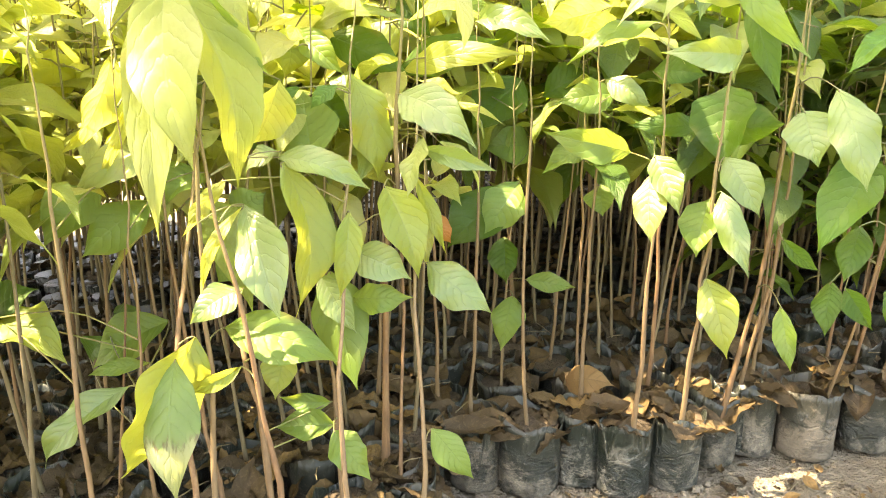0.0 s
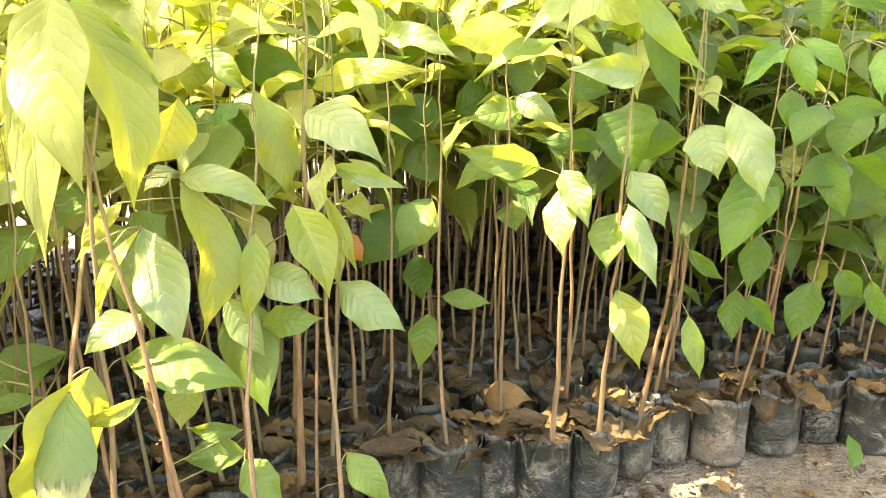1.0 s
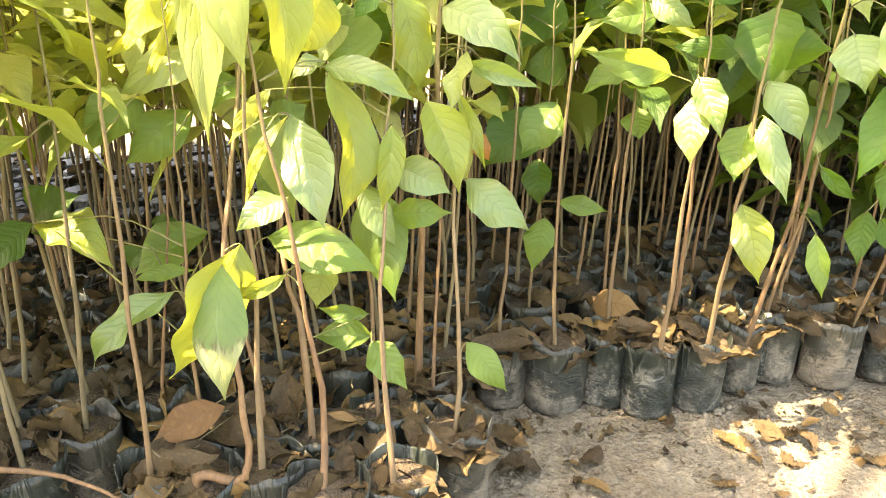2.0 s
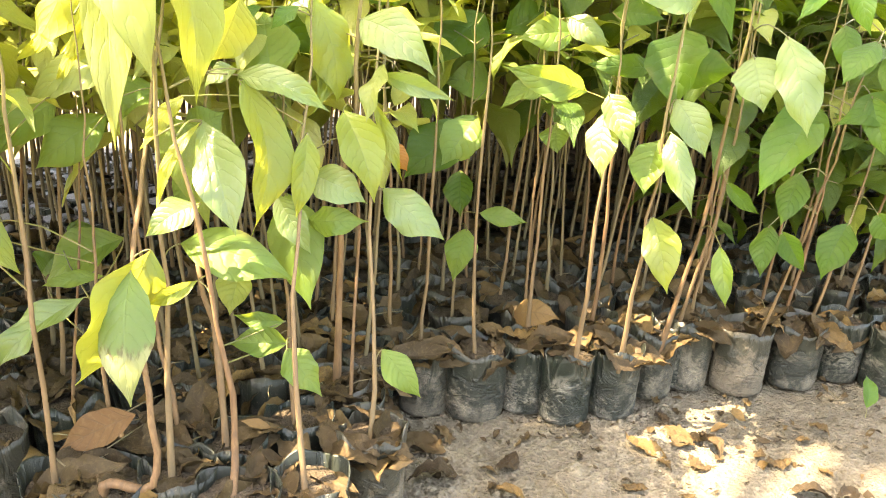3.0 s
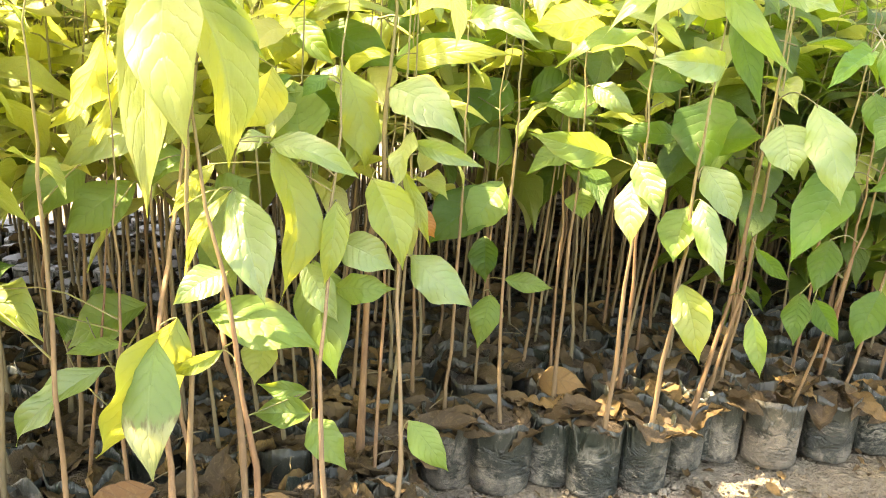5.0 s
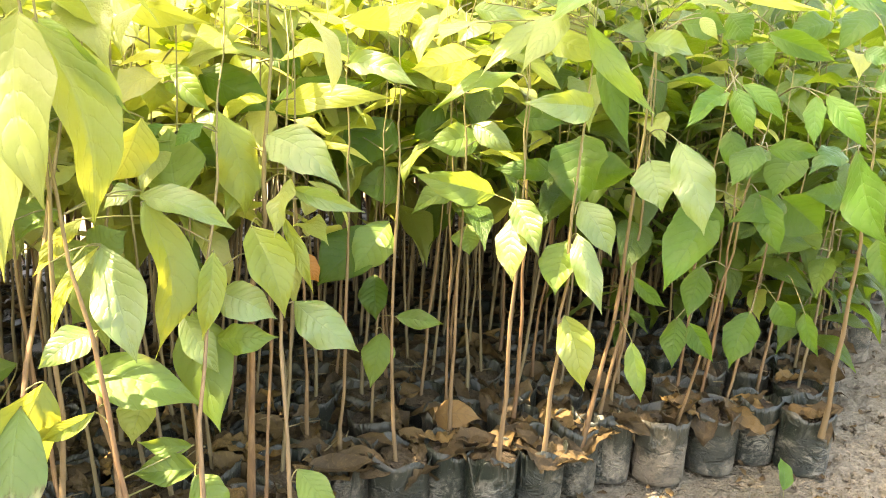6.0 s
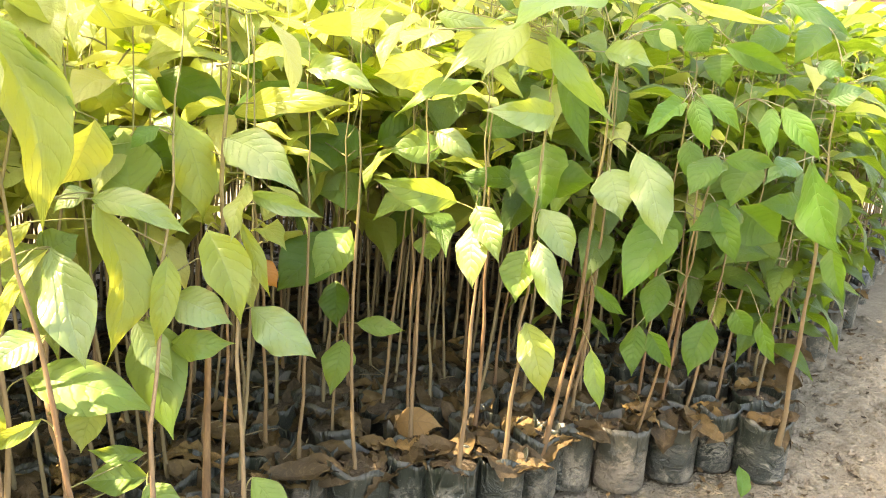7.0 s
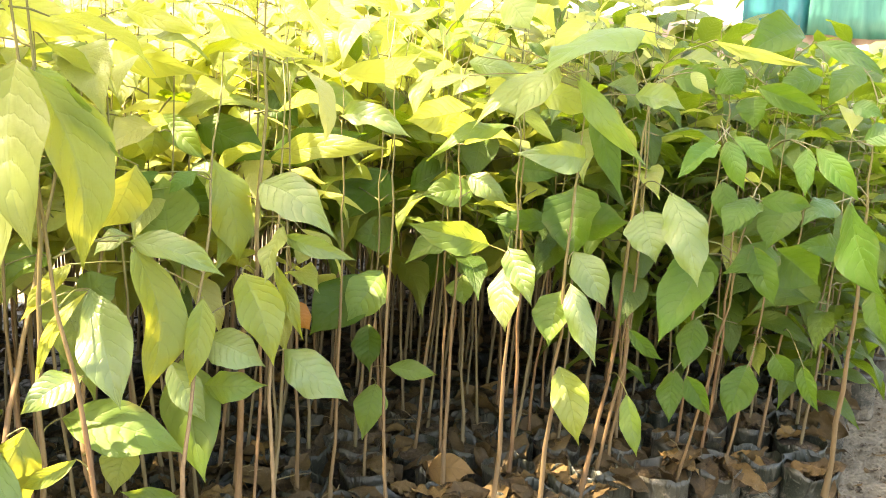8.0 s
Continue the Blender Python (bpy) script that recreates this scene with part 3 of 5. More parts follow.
hero_leaf(p, (-0.307, 0.880, 0.435), (-0.377, 0.807, 0.276), 0.112, (0.807, -0.584, -0.086), 0.06, "yellow", -0.07)
hero_leaf(p, (-0.320, 0.842, 0.421), (-0.305, 0.759, 0.283), 0.068, (-0.060, -0.858, 0.510), 0.06, "blight")
hero_leaf(p, (-0.260, 1.170, 0.949), (-0.138, 1.095, 0.912), 0.034, (-0.463, -0.860, 0.215), 0.10, "sun")
hero_leaf(p, (-0.293, 1.217, 0.896), (-0.139, 1.117, 0.860), 0.047, (-0.528, -0.845, 0.087), 0.12, "sun")
hero_leaf(p, (-0.251, 1.427, 0.960), (-0.291, 1.387, 0.887), 0.066, (0.071, -0.889, 0.453), 0.06, "pale")
p = seedling((-0.281, 0.842), 0.050, 0.0060, [(-0.285, 0.824, 0.125), (-0.299, 0.897, 0.355), (-0.302, 0.914, 0.474), (-0.303, 0.922, 0.594), (-0.304, 0.925, 0.714), (-0.304, 0.927, 0.834), (-0.304, 0.928, 0.954), (-0.304, 0.928, 1.074), (-0.304, 0.928, 1.120)])
TALL.append(p)
hero_leaf(p, (-0.336, 0.946, 0.846), (-0.309, 0.802, 0.584), 0.058, (0.217, -0.846, 0.487), 0.05, "soft", -0.03)
hero_leaf(p, (-0.307, 0.926, 0.849), (-0.244, 0.889, 0.616), 0.074, (0.616, -0.735, 0.283), 0.08, "yellow", 0.05)
hero_leaf(p, (-0.319, 0.989, 0.852), (-0.198, 0.914, 0.739), 0.032, (-0.439, -0.890, 0.120), 0.12, "green", 0.10)
hero_leaf(p, (-0.290, 0.950, 0.419), (-0.133, 0.927, 0.381), 0.071, (0.070, -0.701, 0.710), 0.10, "green")
hero_leaf(p, (-0.248, 0.926, 0.590), (-0.299, 0.897, 0.479), 0.016, (0.264, -0.956, 0.126), 0.08, "sun", -0.10)
p = seedling((-0.422, 0.823), 0.050, 0.0060, [(-0.426, 0.805, 0.125), (-0.436, 0.826, 0.339), (-0.443, 0.847, 0.543), (-0.445, 0.852, 0.663), (-0.446, 0.854, 0.783), (-0.446, 0.855, 0.820)])
hero_leaf(p, (-0.476, 1.052, 0.586), (-0.542, 1.000, 0.516), 0.075, (0.148, -0.856, 0.496), 0.10, "green")
hero_leaf(p, (-0.622, 0.995, 0.414), (-0.499, 0.928, 0.384), 0.070, (0.002, -0.409, 0.913), 0.10, "yellow", 0.03)
p = seedling((-0.103, 0.827), 0.050, 0.0055, [(-0.107, 0.809, 0.125), (-0.129, 0.881, 0.351), (-0.132, 0.948, 0.451), (-0.133, 1.014, 0.551), (-0.133, 1.081, 0.651), (-0.133, 1.147, 0.751), (-0.133, 1.214, 0.851), (-0.133, 1.280, 0.950), (-0.133, 1.302, 0.983)])
BARE.append(p)
hero_leaf(p, (-0.203, 0.960, 0.639), (-0.188, 0.917, 0.444), 0.070, (0.718, -0.666, 0.202), 0.04, "yellow", 0.13)
hero_leaf(p, (-0.125, 0.992, 0.568), (-0.135, 0.948, 0.460), 0.037, (0.278, -0.898, 0.340), 0.08, "yellow")
hero_leaf(p, (-0.185, 1.090, 0.608), (-0.208, 1.152, 0.714), 0.092, (-0.158, -0.868, 0.471), 0.05, "green")
hero_leaf(p, (-0.140, 1.163, 0.742), (-0.094, 1.127, 0.585), 0.071, (0.399, -0.862, 0.314), 0.05, "yellow", 0.04)
hero_leaf(p, (-0.122, 1.009, 0.507), (-0.043, 0.996, 0.471), 0.056, (0.047, -0.903, 0.427), 0.12, "grey")
hero_leaf(p, (-0.129, 1.025, 0.434), (-0.043, 1.000, 0.444), 0.044, (-0.296, -0.909, 0.293), 0.10, "green")
hero_leaf(p, (-0.201, 1.103, 0.721), (-0.242, 1.088, 0.697), 0.021, (-0.031, -0.826, 0.562), 0.06, "bright")
hero_leaf(p, (-0.147, 1.096, 0.725), (-0.185, 1.078, 0.695), 0.027, (-0.073, -0.814, 0.577), 0.06, "bright")
hero_leaf(p, (-0.021, 1.130, 0.531), (0.012, 1.110, 0.492), 0.034, (0.3, -0.9, 0.2), 0.06, "rust")
hero_leaf(p, (-0.277, 0.960, 0.615), (-0.326, 0.930, 0.547), 0.024, (0.5, -0.8, 0.1), 0.08, "sun", -0.08)
p = seedling((-0.139, 0.984), 0.050, 0.0050, [(-0.143, 0.966, 0.125), (-0.158, 1.018, 0.287), (-0.180, 1.058, 0.415), (-0.186, 1.125, 0.514), (-0.187, 1.191, 0.614), (-0.187, 1.258, 0.714), (-0.188, 1.325, 0.814), (-0.188, 1.391, 0.914), (-0.188, 1.433, 0.977)])
BARE.append(p)
hero_leaf(p, (-0.163, 1.049, 0.466), (-0.120, 0.962, 0.322), 0.081, (-0.105, -0.865, 0.492), 0.05, "green")
hero_leaf(p, (-0.170, 1.011, 0.474), (-0.120, 0.978, 0.399), 0.044, (-0.114, -0.935, 0.336), 0.08, "grey")
hero_leaf(p, (-0.153, 0.962, 0.259), (-0.098, 0.918, 0.208), 0.051, (-0.060, -0.787, 0.614), 0.05, "green")
hero_leaf(p, (-0.187, 1.297, 0.792), (-0.058, 1.258, 0.734), 0.073, (-0.139, -0.937, 0.321), 0.06, "deep")
hero_leaf(p, (-0.190, 1.467, 0.949), (-0.112, 1.399, 0.913), 0.070, (-0.574, -0.784, 0.238), 0.08, "pale")
hero_leaf(p, (-0.201, 1.245, 0.711), (-0.149, 1.207, 0.645), 0.085, (-0.124, -0.896, 0.426), 0.06, "deep")
p = seedling((-0.027, 0.943), 0.050, 0.0055, [(-0.031, 0.925, 0.125), (-0.026, 0.973, 0.275), (-0.040, 1.035, 0.470), (-0.043, 1.102, 0.570), (-0.043, 1.168, 0.670), (-0.044, 1.235, 0.770), (-0.044, 1.301, 0.870), (-0.044, 1.368, 0.969), (-0.044, 1.385, 0.994)])
BARE.append(p)
hero_leaf(p, (-0.030, 1.083, 0.638), (0.075, 1.049, 0.612), 0.029, (-0.237, -0.935, 0.264), 0.14, "grey")
hero_leaf(p, (-0.037, 1.073, 0.598), (0.003, 1.049, 0.490), 0.023, (-0.204, -0.969, 0.139), 0.08, "yellow", 0.05)
hero_leaf(p, (-0.023, 1.064, 0.475), (0.071, 1.028, 0.412), 0.063, (0.015, -0.858, 0.513), 0.08, "grey", -0.05)
hero_leaf(p, (-0.016, 0.972, 0.257), (0.042, 0.935, 0.199), 0.046, (-0.048, -0.866, 0.498), 0.05, "green")
p = seedling((-0.087, 1.092), 0.050, 0.0090, [(-0.091, 1.074, 0.125), (-0.091, 1.107, 0.402), (-0.077, 1.122, 0.524), (-0.067, 1.136, 0.641), (-0.062, 1.142, 0.761), (-0.059, 1.145, 0.881), (-0.058, 1.147, 1.001), (-0.058, 1.147, 1.120)])
TALL.append(p)
hero_leaf(p, (-0.102, 1.172, 0.689), (-0.182, 1.218, 0.731), 0.041, (-0.195, -0.825, 0.531), 0.10, "grey")
hero_leaf(p, (-0.061, 1.100, 0.712), (0.044, 1.030, 0.646), 0.068, (-0.203, -0.823, 0.531), 0.10, "grey", 0.07)
hero_leaf(p, (-0.027, 1.066, 0.655), (-0.048, 1.023, 0.579), 0.042, (-0.673, -0.549, 0.496), 0.05, "pale")
hero_leaf(p, (-0.082, 1.054, 0.590), (-0.032, 0.995, 0.475), 0.065, (0.171, -0.845, 0.507), 0.07, "yellow", 0.03)
hero_leaf(p, (-0.125, 1.027, 0.946), (0.010, 0.996, 0.879), 0.026, (-0.375, -0.854, -0.361), 0.12, "sun")
p = seedling((-0.062, 1.050), 0.050, 0.0045, [(-0.066, 1.032, 0.125), (-0.063, 1.114, 0.382), (-0.063, 1.180, 0.482), (-0.062, 1.247, 0.582), (-0.062, 1.313, 0.681), (-0.062, 1.380, 0.781), (-0.062, 1.447, 0.881), (-0.062, 1.496, 0.955)])
BARE.append(p)
hero_leaf(p, (-0.075, 1.332, 0.730), (0.098, 1.336, 0.786), 0.063, (-0.054, -0.970, 0.237), 0.10, "deep")
hero_leaf(p, (-0.109, 1.367, 0.726), (-0.136, 1.439, 0.829), 0.080, (0.413, -0.692, 0.592), 0.06, "yellow")
hero_leaf(p, (-0.080, 1.435, 0.852), (-0.022, 1.395, 0.789), 0.053, (-0.252, -0.905, 0.343), 0.08, "deep")
hero_leaf(p, (-0.064, 1.554, 0.964), (-0.073, 1.520, 0.900), 0.057, (-0.152, -0.862, 0.484), 0.06, "pale")
hero_leaf(p, (-0.010, 1.547, 0.971), (0.038, 1.510, 0.917), 0.056, (-0.215, -0.884, 0.415), 0.06, "sun")
hero_leaf(p, (-0.121, 1.396, 0.888), (-0.166, 1.373, 0.836), 0.050, (0.588, -0.794, -0.158), 0.08, "yellow")
hero_leaf(p, (0.007, 1.422, 0.851), (0.088, 1.365, 0.829), 0.046, (-0.489, -0.815, 0.311), 0.10, "green")
p = seedling((0.060, 1.240), 0.046, 0.0060, [(0.050, 1.248, 0.125), (0.054, 1.243, 0.362), (0.057, 1.238, 0.608), (0.054, 1.235, 0.740), (0.053, 1.234, 0.860)])
hero_leaf(p, (0.048, 1.256, 0.812), (0.159, 1.184, 0.787), 0.045, (-0.388, -0.773, 0.501), 0.14, "grey")
hero_leaf(p, (0.056, 1.318, 0.884), (0.188, 1.305, 0.923), 0.046, (0.042, -0.897, -0.440), 0.14, "sun")
p = seedling((0.155, 1.232), 0.055, 0.0055, [(0.150, 1.212, 0.125), (0.134, 1.208, 0.356), (0.136, 1.203, 0.580), (0.135, 1.201, 0.695), (0.134, 1.200, 0.815), (0.134, 1.199, 0.880)])
hero_leaf(p, (0.122, 1.221, 0.974), (0.210, 1.210, 0.991), 0.026, (0.047, -0.710, -0.703), 0.10, "sun")
p = seedling((0.250, 1.255), 0.045, 0.0065, [(0.260, 1.306, 0.125), (0.259, 1.301, 0.350), (0.263, 1.297, 0.580), (0.256, 1.293, 0.767), (0.254, 1.292, 0.880)])
hero_leaf(p, (0.281, 1.345, 0.534), (0.282, 1.315, 0.483), 0.056, (-0.408, -0.788, 0.460), 0.05, "green")
hero_leaf(p, (0.264, 1.311, 0.606), (0.168, 1.285, 0.565), 0.047, (-0.097, -0.721, 0.686), 0.12, "green")
hero_leaf(p, (0.295, 1.339, 0.693), (0.192, 1.323, 0.679), 0.062, (0.076, -0.888, 0.454), 0.12, "green")
hero_leaf(p, (0.279, 1.346, 0.717), (0.352, 1.310, 0.674), 0.045, (-0.219, -0.899, 0.380), 0.14, "grey")
hero_leaf(p, (0.274, 1.298, 0.836), (0.160, 1.290, 0.809), 0.064, (0.141, -0.938, -0.317), 0.06, "sun")
hero_leaf(p, (0.292, 1.388, 0.901), (0.245, 1.337, 0.857), 0.065, (0.078, -0.692, 0.718), 0.10, "pale")
hero_leaf(p, (0.281, 1.393, 0.921), (0.362, 1.327, 0.902), 0.041, (-0.614, -0.783, 0.100), 0.10, "grey")
hero_leaf(p, (0.306, 1.220, 1.012), (0.340, 1.186, 0.960), 0.064, (-0.498, -0.838, 0.223), 0.06, "pale")
hero_leaf(p, (0.276, 1.274, 0.817), (0.212, 1.258, 0.790), 0.048, (0.325, -0.918, -0.228), 0.10, "yellow")
p = seedling((0.325, 1.225), 0.050, 0.0065, [(0.326, 1.181, 0.125), (0.332, 1.176, 0.374), (0.337, 1.173, 0.549), (0.332, 1.169, 0.741), (0.330, 1.168, 0.861)])
hero_leaf(p, (0.317, 1.153, 0.587), (0.308, 1.100, 0.496), 0.054, (-0.442, -0.757, 0.481), 0.05, "pale")
hero_leaf(p, (0.314, 1.276, 0.602), (0.166, 1.254, 0.638), 0.057, (0.159, -0.986, 0.051), 0.16, "green")
hero_leaf(p, (0.326, 1.214, 0.810), (0.185, 1.175, 0.757), 0.032, (-0.042, -0.748, 0.662), 0.12, "green")
p = seedling((0.399, 1.375), 0.048, 0.0065, [(0.395, 1.357, 0.125), (0.398, 1.352, 0.338), (0.392, 1.348, 0.557), (0.384, 1.345, 0.697), (0.380, 1.344, 0.817), (0.380, 1.344, 0.880)])
hero_leaf(p, (0.320, 1.154, 0.617), (0.352, 1.106, 0.535), 0.048, (-0.236, -0.877, 0.418), 0.06, "grey")
hero_leaf(p, (0.433, 1.297, 0.644), (0.307, 1.286, 0.646), 0.040, (0.088, -0.992, 0.093), 0.14, "deep")
hero_leaf(p, (0.444, 1.390, 0.695), (0.393, 1.367, 0.668), 0.039, (-0.088, -0.670, 0.737), 0.20, "sun")
hero_leaf(p, (0.374, 1.399, 0.728), (0.456, 1.355, 0.724), 0.055, (-0.436, -0.842, 0.318), 0.12, "deep")
hero_leaf(p, (0.418, 1.443, 0.727), (0.489, 1.440, 0.772), 0.070, (-0.305, -0.853, 0.424), 0.10, "deep")
hero_leaf(p, (0.384, 1.268, 0.873), (0.480, 1.217, 0.836), 0.050, (-0.396, -0.895, 0.206), 0.10, "yellow")
p = seedling((0.420, 1.245), 0.048, 0.0070, [(0.413, 1.198, 0.125), (0.421, 1.185, 0.374), (0.427, 1.174, 0.589), (0.430, 1.165, 0.779), (0.431, 1.163, 0.880)])
hero_leaf(p, (0.428, 1.202, 0.540), (0.398, 1.155, 0.455), 0.064, (-0.511, -0.662, 0.548), 0.05, "green")
# added towards the sun, only to shade the leaf listed before it
hero_leaf(p, (0.247, 1.199, 0.885), (0.190, 1.150, 0.855), 0.064, (-0.204, -0.254, 0.946), 0.05, "green")
hero_leaf(p, (0.428, 1.155, 0.560), (0.457, 1.087, 0.443), 0.046, (-0.367, -0.841, 0.399), 0.05, "grey")
# another added cover leaf, shading the one listed before it
hero_leaf(p, (0.255, 1.127, 0.934), (0.233, 1.054, 0.920), 0.046, (-0.204, -0.254, 0.946), 0.05, "green")
hero_leaf(p, (0.442, 1.196, 0.607), (0.487, 1.147, 0.521), 0.059, (-0.329, -0.885, 0.330), 0.08, "grey", 0.05)
# a third added cover, for the leaf listed just above
hero_leaf(p, (0.269, 1.199, 0.915), (0.273, 1.121, 0.914), 0.065, (-0.204, -0.254, 0.946), 0.05, "green")
hero_leaf(p, (0.431, 1.192, 0.408), (0.450, 1.123, 0.295), 0.065, (-0.482, -0.781, 0.398), 0.04, "yellow", 0.03)
hero_leaf(p, (0.463, 1.270, 0.713), (0.444, 1.197, 0.588), 0.103, (-0.502, -0.711, 0.492), 0.05, "deep")
hero_leaf(p, (0.461, 1.275, 0.645), (0.556, 1.249, 0.652), 0.073, (-0.247, -0.951, -0.184), 0.06, "deep")
hero_leaf(p, (0.385, 1.170, 0.905), (0.306, 1.119, 0.815), 0.050, (-0.258, -0.725, 0.639), 0.08, "pale")
hero_leaf(p, (0.392, 1.199, 0.901), (0.245, 1.143, 0.807), 0.036, (-0.195, -0.679, 0.707), 0.08, "pale")
hero_leaf(p, (0.439, 1.159, 0.763), (0.314, 1.137, 0.768), 0.050, (0.176, -0.981, 0.078), 0.16, "grey")
hero_leaf(p, (0.510, 1.156, 0.867), (0.581, 1.122, 0.850), 0.044, (-0.341, -0.879, 0.334), 0.10, "grey")
hero_leaf(p, (0.417, 1.175, 0.898), (0.512, 1.097, 0.761), 0.040, (-0.617, -0.787, 0.020), 0.10, "green")
hero_leaf(p, (0.473, 1.230, 0.847), (0.498, 1.150, 0.705), 0.047, (-0.534, -0.774, 0.340), 0.08, "deep")
hero_leaf(p, (0.455, 1.255, 0.986), (0.391, 1.202, 0.914), 0.050, (-0.232, -0.674, 0.702), 0.06, "sun")
p = seedling((0.515, 1.322), 0.047, 0.0075, [(0.516, 1.280, 0.125), (0.550, 1.276, 0.336), (0.568, 1.271, 0.558), (0.575, 1.268, 0.730), (0.578, 1.267, 0.850), (0.578, 1.267, 0.880)])
hero_leaf(p, (0.548, 1.174, 0.681), (0.559, 1.130, 0.602), 0.075, (-0.481, -0.793, 0.372), 0.08, "grey")
hero_leaf(p, (0.576, 1.139, 0.717), (0.604, 1.073, 0.576), 0.068, (-0.434, -0.845, 0.311), 0.07, "grey", 0.04)
hero_leaf(p, (0.533, 1.138, 0.380), (0.538, 1.088, 0.290), 0.035, (-0.518, -0.760, 0.393), 0.05, "green", 0.03)
hero_leaf(p, (0.545, 1.318, 1.011), (0.590, 1.271, 0.954), 0.041, (-0.584, -0.789, 0.189), 0.08, "sun")
hero_leaf(p, (0.600, 1.095, 0.950), (0.732, 1.039, 0.917), 0.018, (-0.433, -0.860, -0.270), 0.10, "sun")
hero_leaf(p, (0.726, 1.308, 0.929), (0.754, 1.276, 0.884), 0.059, (-0.607, -0.776, 0.174), 0.06, "deep")
hero_leaf(p, (0.643, 1.317, 0.909), (0.714, 1.284, 0.897), 0.055, (-0.388, -0.903, 0.186), 0.08, "deep")
hero_leaf(p, (0.638, 1.237, 0.914), (0.665, 1.218, 0.879), 0.023, (-0.511, -0.855, 0.082), 0.06, "pale")
p = seedling((0.575, 1.371), 0.047, 0.0060, [(0.571, 1.353, 0.125), (0.606, 1.349, 0.347), (0.617, 1.344, 0.568), (0.616, 1.342, 0.709), (0.616, 1.340, 0.829), (0.616, 1.340, 0.880)])
p = seedling((0.605, 1.360), 0.047, 0.0060, [(0.615, 1.396, 0.125), (0.629, 1.392, 0.333), (0.639, 1.388, 0.561), (0.629, 1.384, 0.736), (0.626, 1.383, 0.856), (0.626, 1.383, 0.886)])
hero_leaf(p, (0.567, 1.235, 0.464), (0.617, 1.195, 0.418), 0.029, (-0.562, -0.821, 0.102), 0.10, "deep")
# towards the right most leaves take the copies with shade in their colour
p = seedling((0.712, 1.348), 0.053, 0.0050, [(0.731, 1.331, 0.125), (0.753, 1.285, 0.350), (0.760, 1.247, 0.542), (0.759, 1.218, 0.689), (0.770, 1.203, 0.762), (0.779, 1.193, 0.879)])
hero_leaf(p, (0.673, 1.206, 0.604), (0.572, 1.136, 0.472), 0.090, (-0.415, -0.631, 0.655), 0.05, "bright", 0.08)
# large added cover leaf that keeps the sun off the previous leaf
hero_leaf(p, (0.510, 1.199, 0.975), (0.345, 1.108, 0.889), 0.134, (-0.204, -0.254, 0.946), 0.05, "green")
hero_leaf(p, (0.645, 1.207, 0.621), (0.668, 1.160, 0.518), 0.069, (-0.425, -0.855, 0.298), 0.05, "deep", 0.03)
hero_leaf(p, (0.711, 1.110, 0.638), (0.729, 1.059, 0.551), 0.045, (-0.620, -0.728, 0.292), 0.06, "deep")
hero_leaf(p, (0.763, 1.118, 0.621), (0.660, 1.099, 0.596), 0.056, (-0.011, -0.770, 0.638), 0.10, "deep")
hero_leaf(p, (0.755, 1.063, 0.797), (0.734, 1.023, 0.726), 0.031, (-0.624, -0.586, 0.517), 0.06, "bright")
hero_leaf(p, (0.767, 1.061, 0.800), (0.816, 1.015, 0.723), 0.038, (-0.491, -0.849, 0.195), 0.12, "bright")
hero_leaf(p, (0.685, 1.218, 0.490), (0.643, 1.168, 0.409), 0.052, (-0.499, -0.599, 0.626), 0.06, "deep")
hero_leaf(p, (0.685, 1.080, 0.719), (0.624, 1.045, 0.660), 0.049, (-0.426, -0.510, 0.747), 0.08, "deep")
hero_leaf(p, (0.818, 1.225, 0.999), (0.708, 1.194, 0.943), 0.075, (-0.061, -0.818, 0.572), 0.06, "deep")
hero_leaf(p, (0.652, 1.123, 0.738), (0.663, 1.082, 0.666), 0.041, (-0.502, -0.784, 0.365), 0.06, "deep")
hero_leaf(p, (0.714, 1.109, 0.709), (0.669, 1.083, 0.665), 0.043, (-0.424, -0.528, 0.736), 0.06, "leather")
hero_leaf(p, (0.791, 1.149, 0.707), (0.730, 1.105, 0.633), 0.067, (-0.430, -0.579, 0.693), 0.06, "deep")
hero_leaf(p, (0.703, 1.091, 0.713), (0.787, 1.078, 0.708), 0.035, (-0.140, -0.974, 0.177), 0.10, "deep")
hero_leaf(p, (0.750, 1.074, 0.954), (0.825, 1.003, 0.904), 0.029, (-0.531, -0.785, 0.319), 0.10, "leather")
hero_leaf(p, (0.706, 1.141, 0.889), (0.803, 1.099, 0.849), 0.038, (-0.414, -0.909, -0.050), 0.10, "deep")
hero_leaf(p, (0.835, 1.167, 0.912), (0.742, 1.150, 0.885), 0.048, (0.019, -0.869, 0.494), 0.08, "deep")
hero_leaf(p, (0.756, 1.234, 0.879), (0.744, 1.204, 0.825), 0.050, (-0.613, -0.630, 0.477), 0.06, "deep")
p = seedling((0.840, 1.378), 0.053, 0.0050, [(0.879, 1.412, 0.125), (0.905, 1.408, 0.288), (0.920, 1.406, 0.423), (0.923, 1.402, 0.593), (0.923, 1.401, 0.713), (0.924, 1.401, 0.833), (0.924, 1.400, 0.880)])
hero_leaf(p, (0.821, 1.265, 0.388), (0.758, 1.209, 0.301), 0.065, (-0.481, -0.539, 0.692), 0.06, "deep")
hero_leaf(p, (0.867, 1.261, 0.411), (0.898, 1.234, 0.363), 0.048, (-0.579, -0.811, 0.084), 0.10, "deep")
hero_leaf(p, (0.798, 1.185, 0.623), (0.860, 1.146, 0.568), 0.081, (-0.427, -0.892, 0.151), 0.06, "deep")
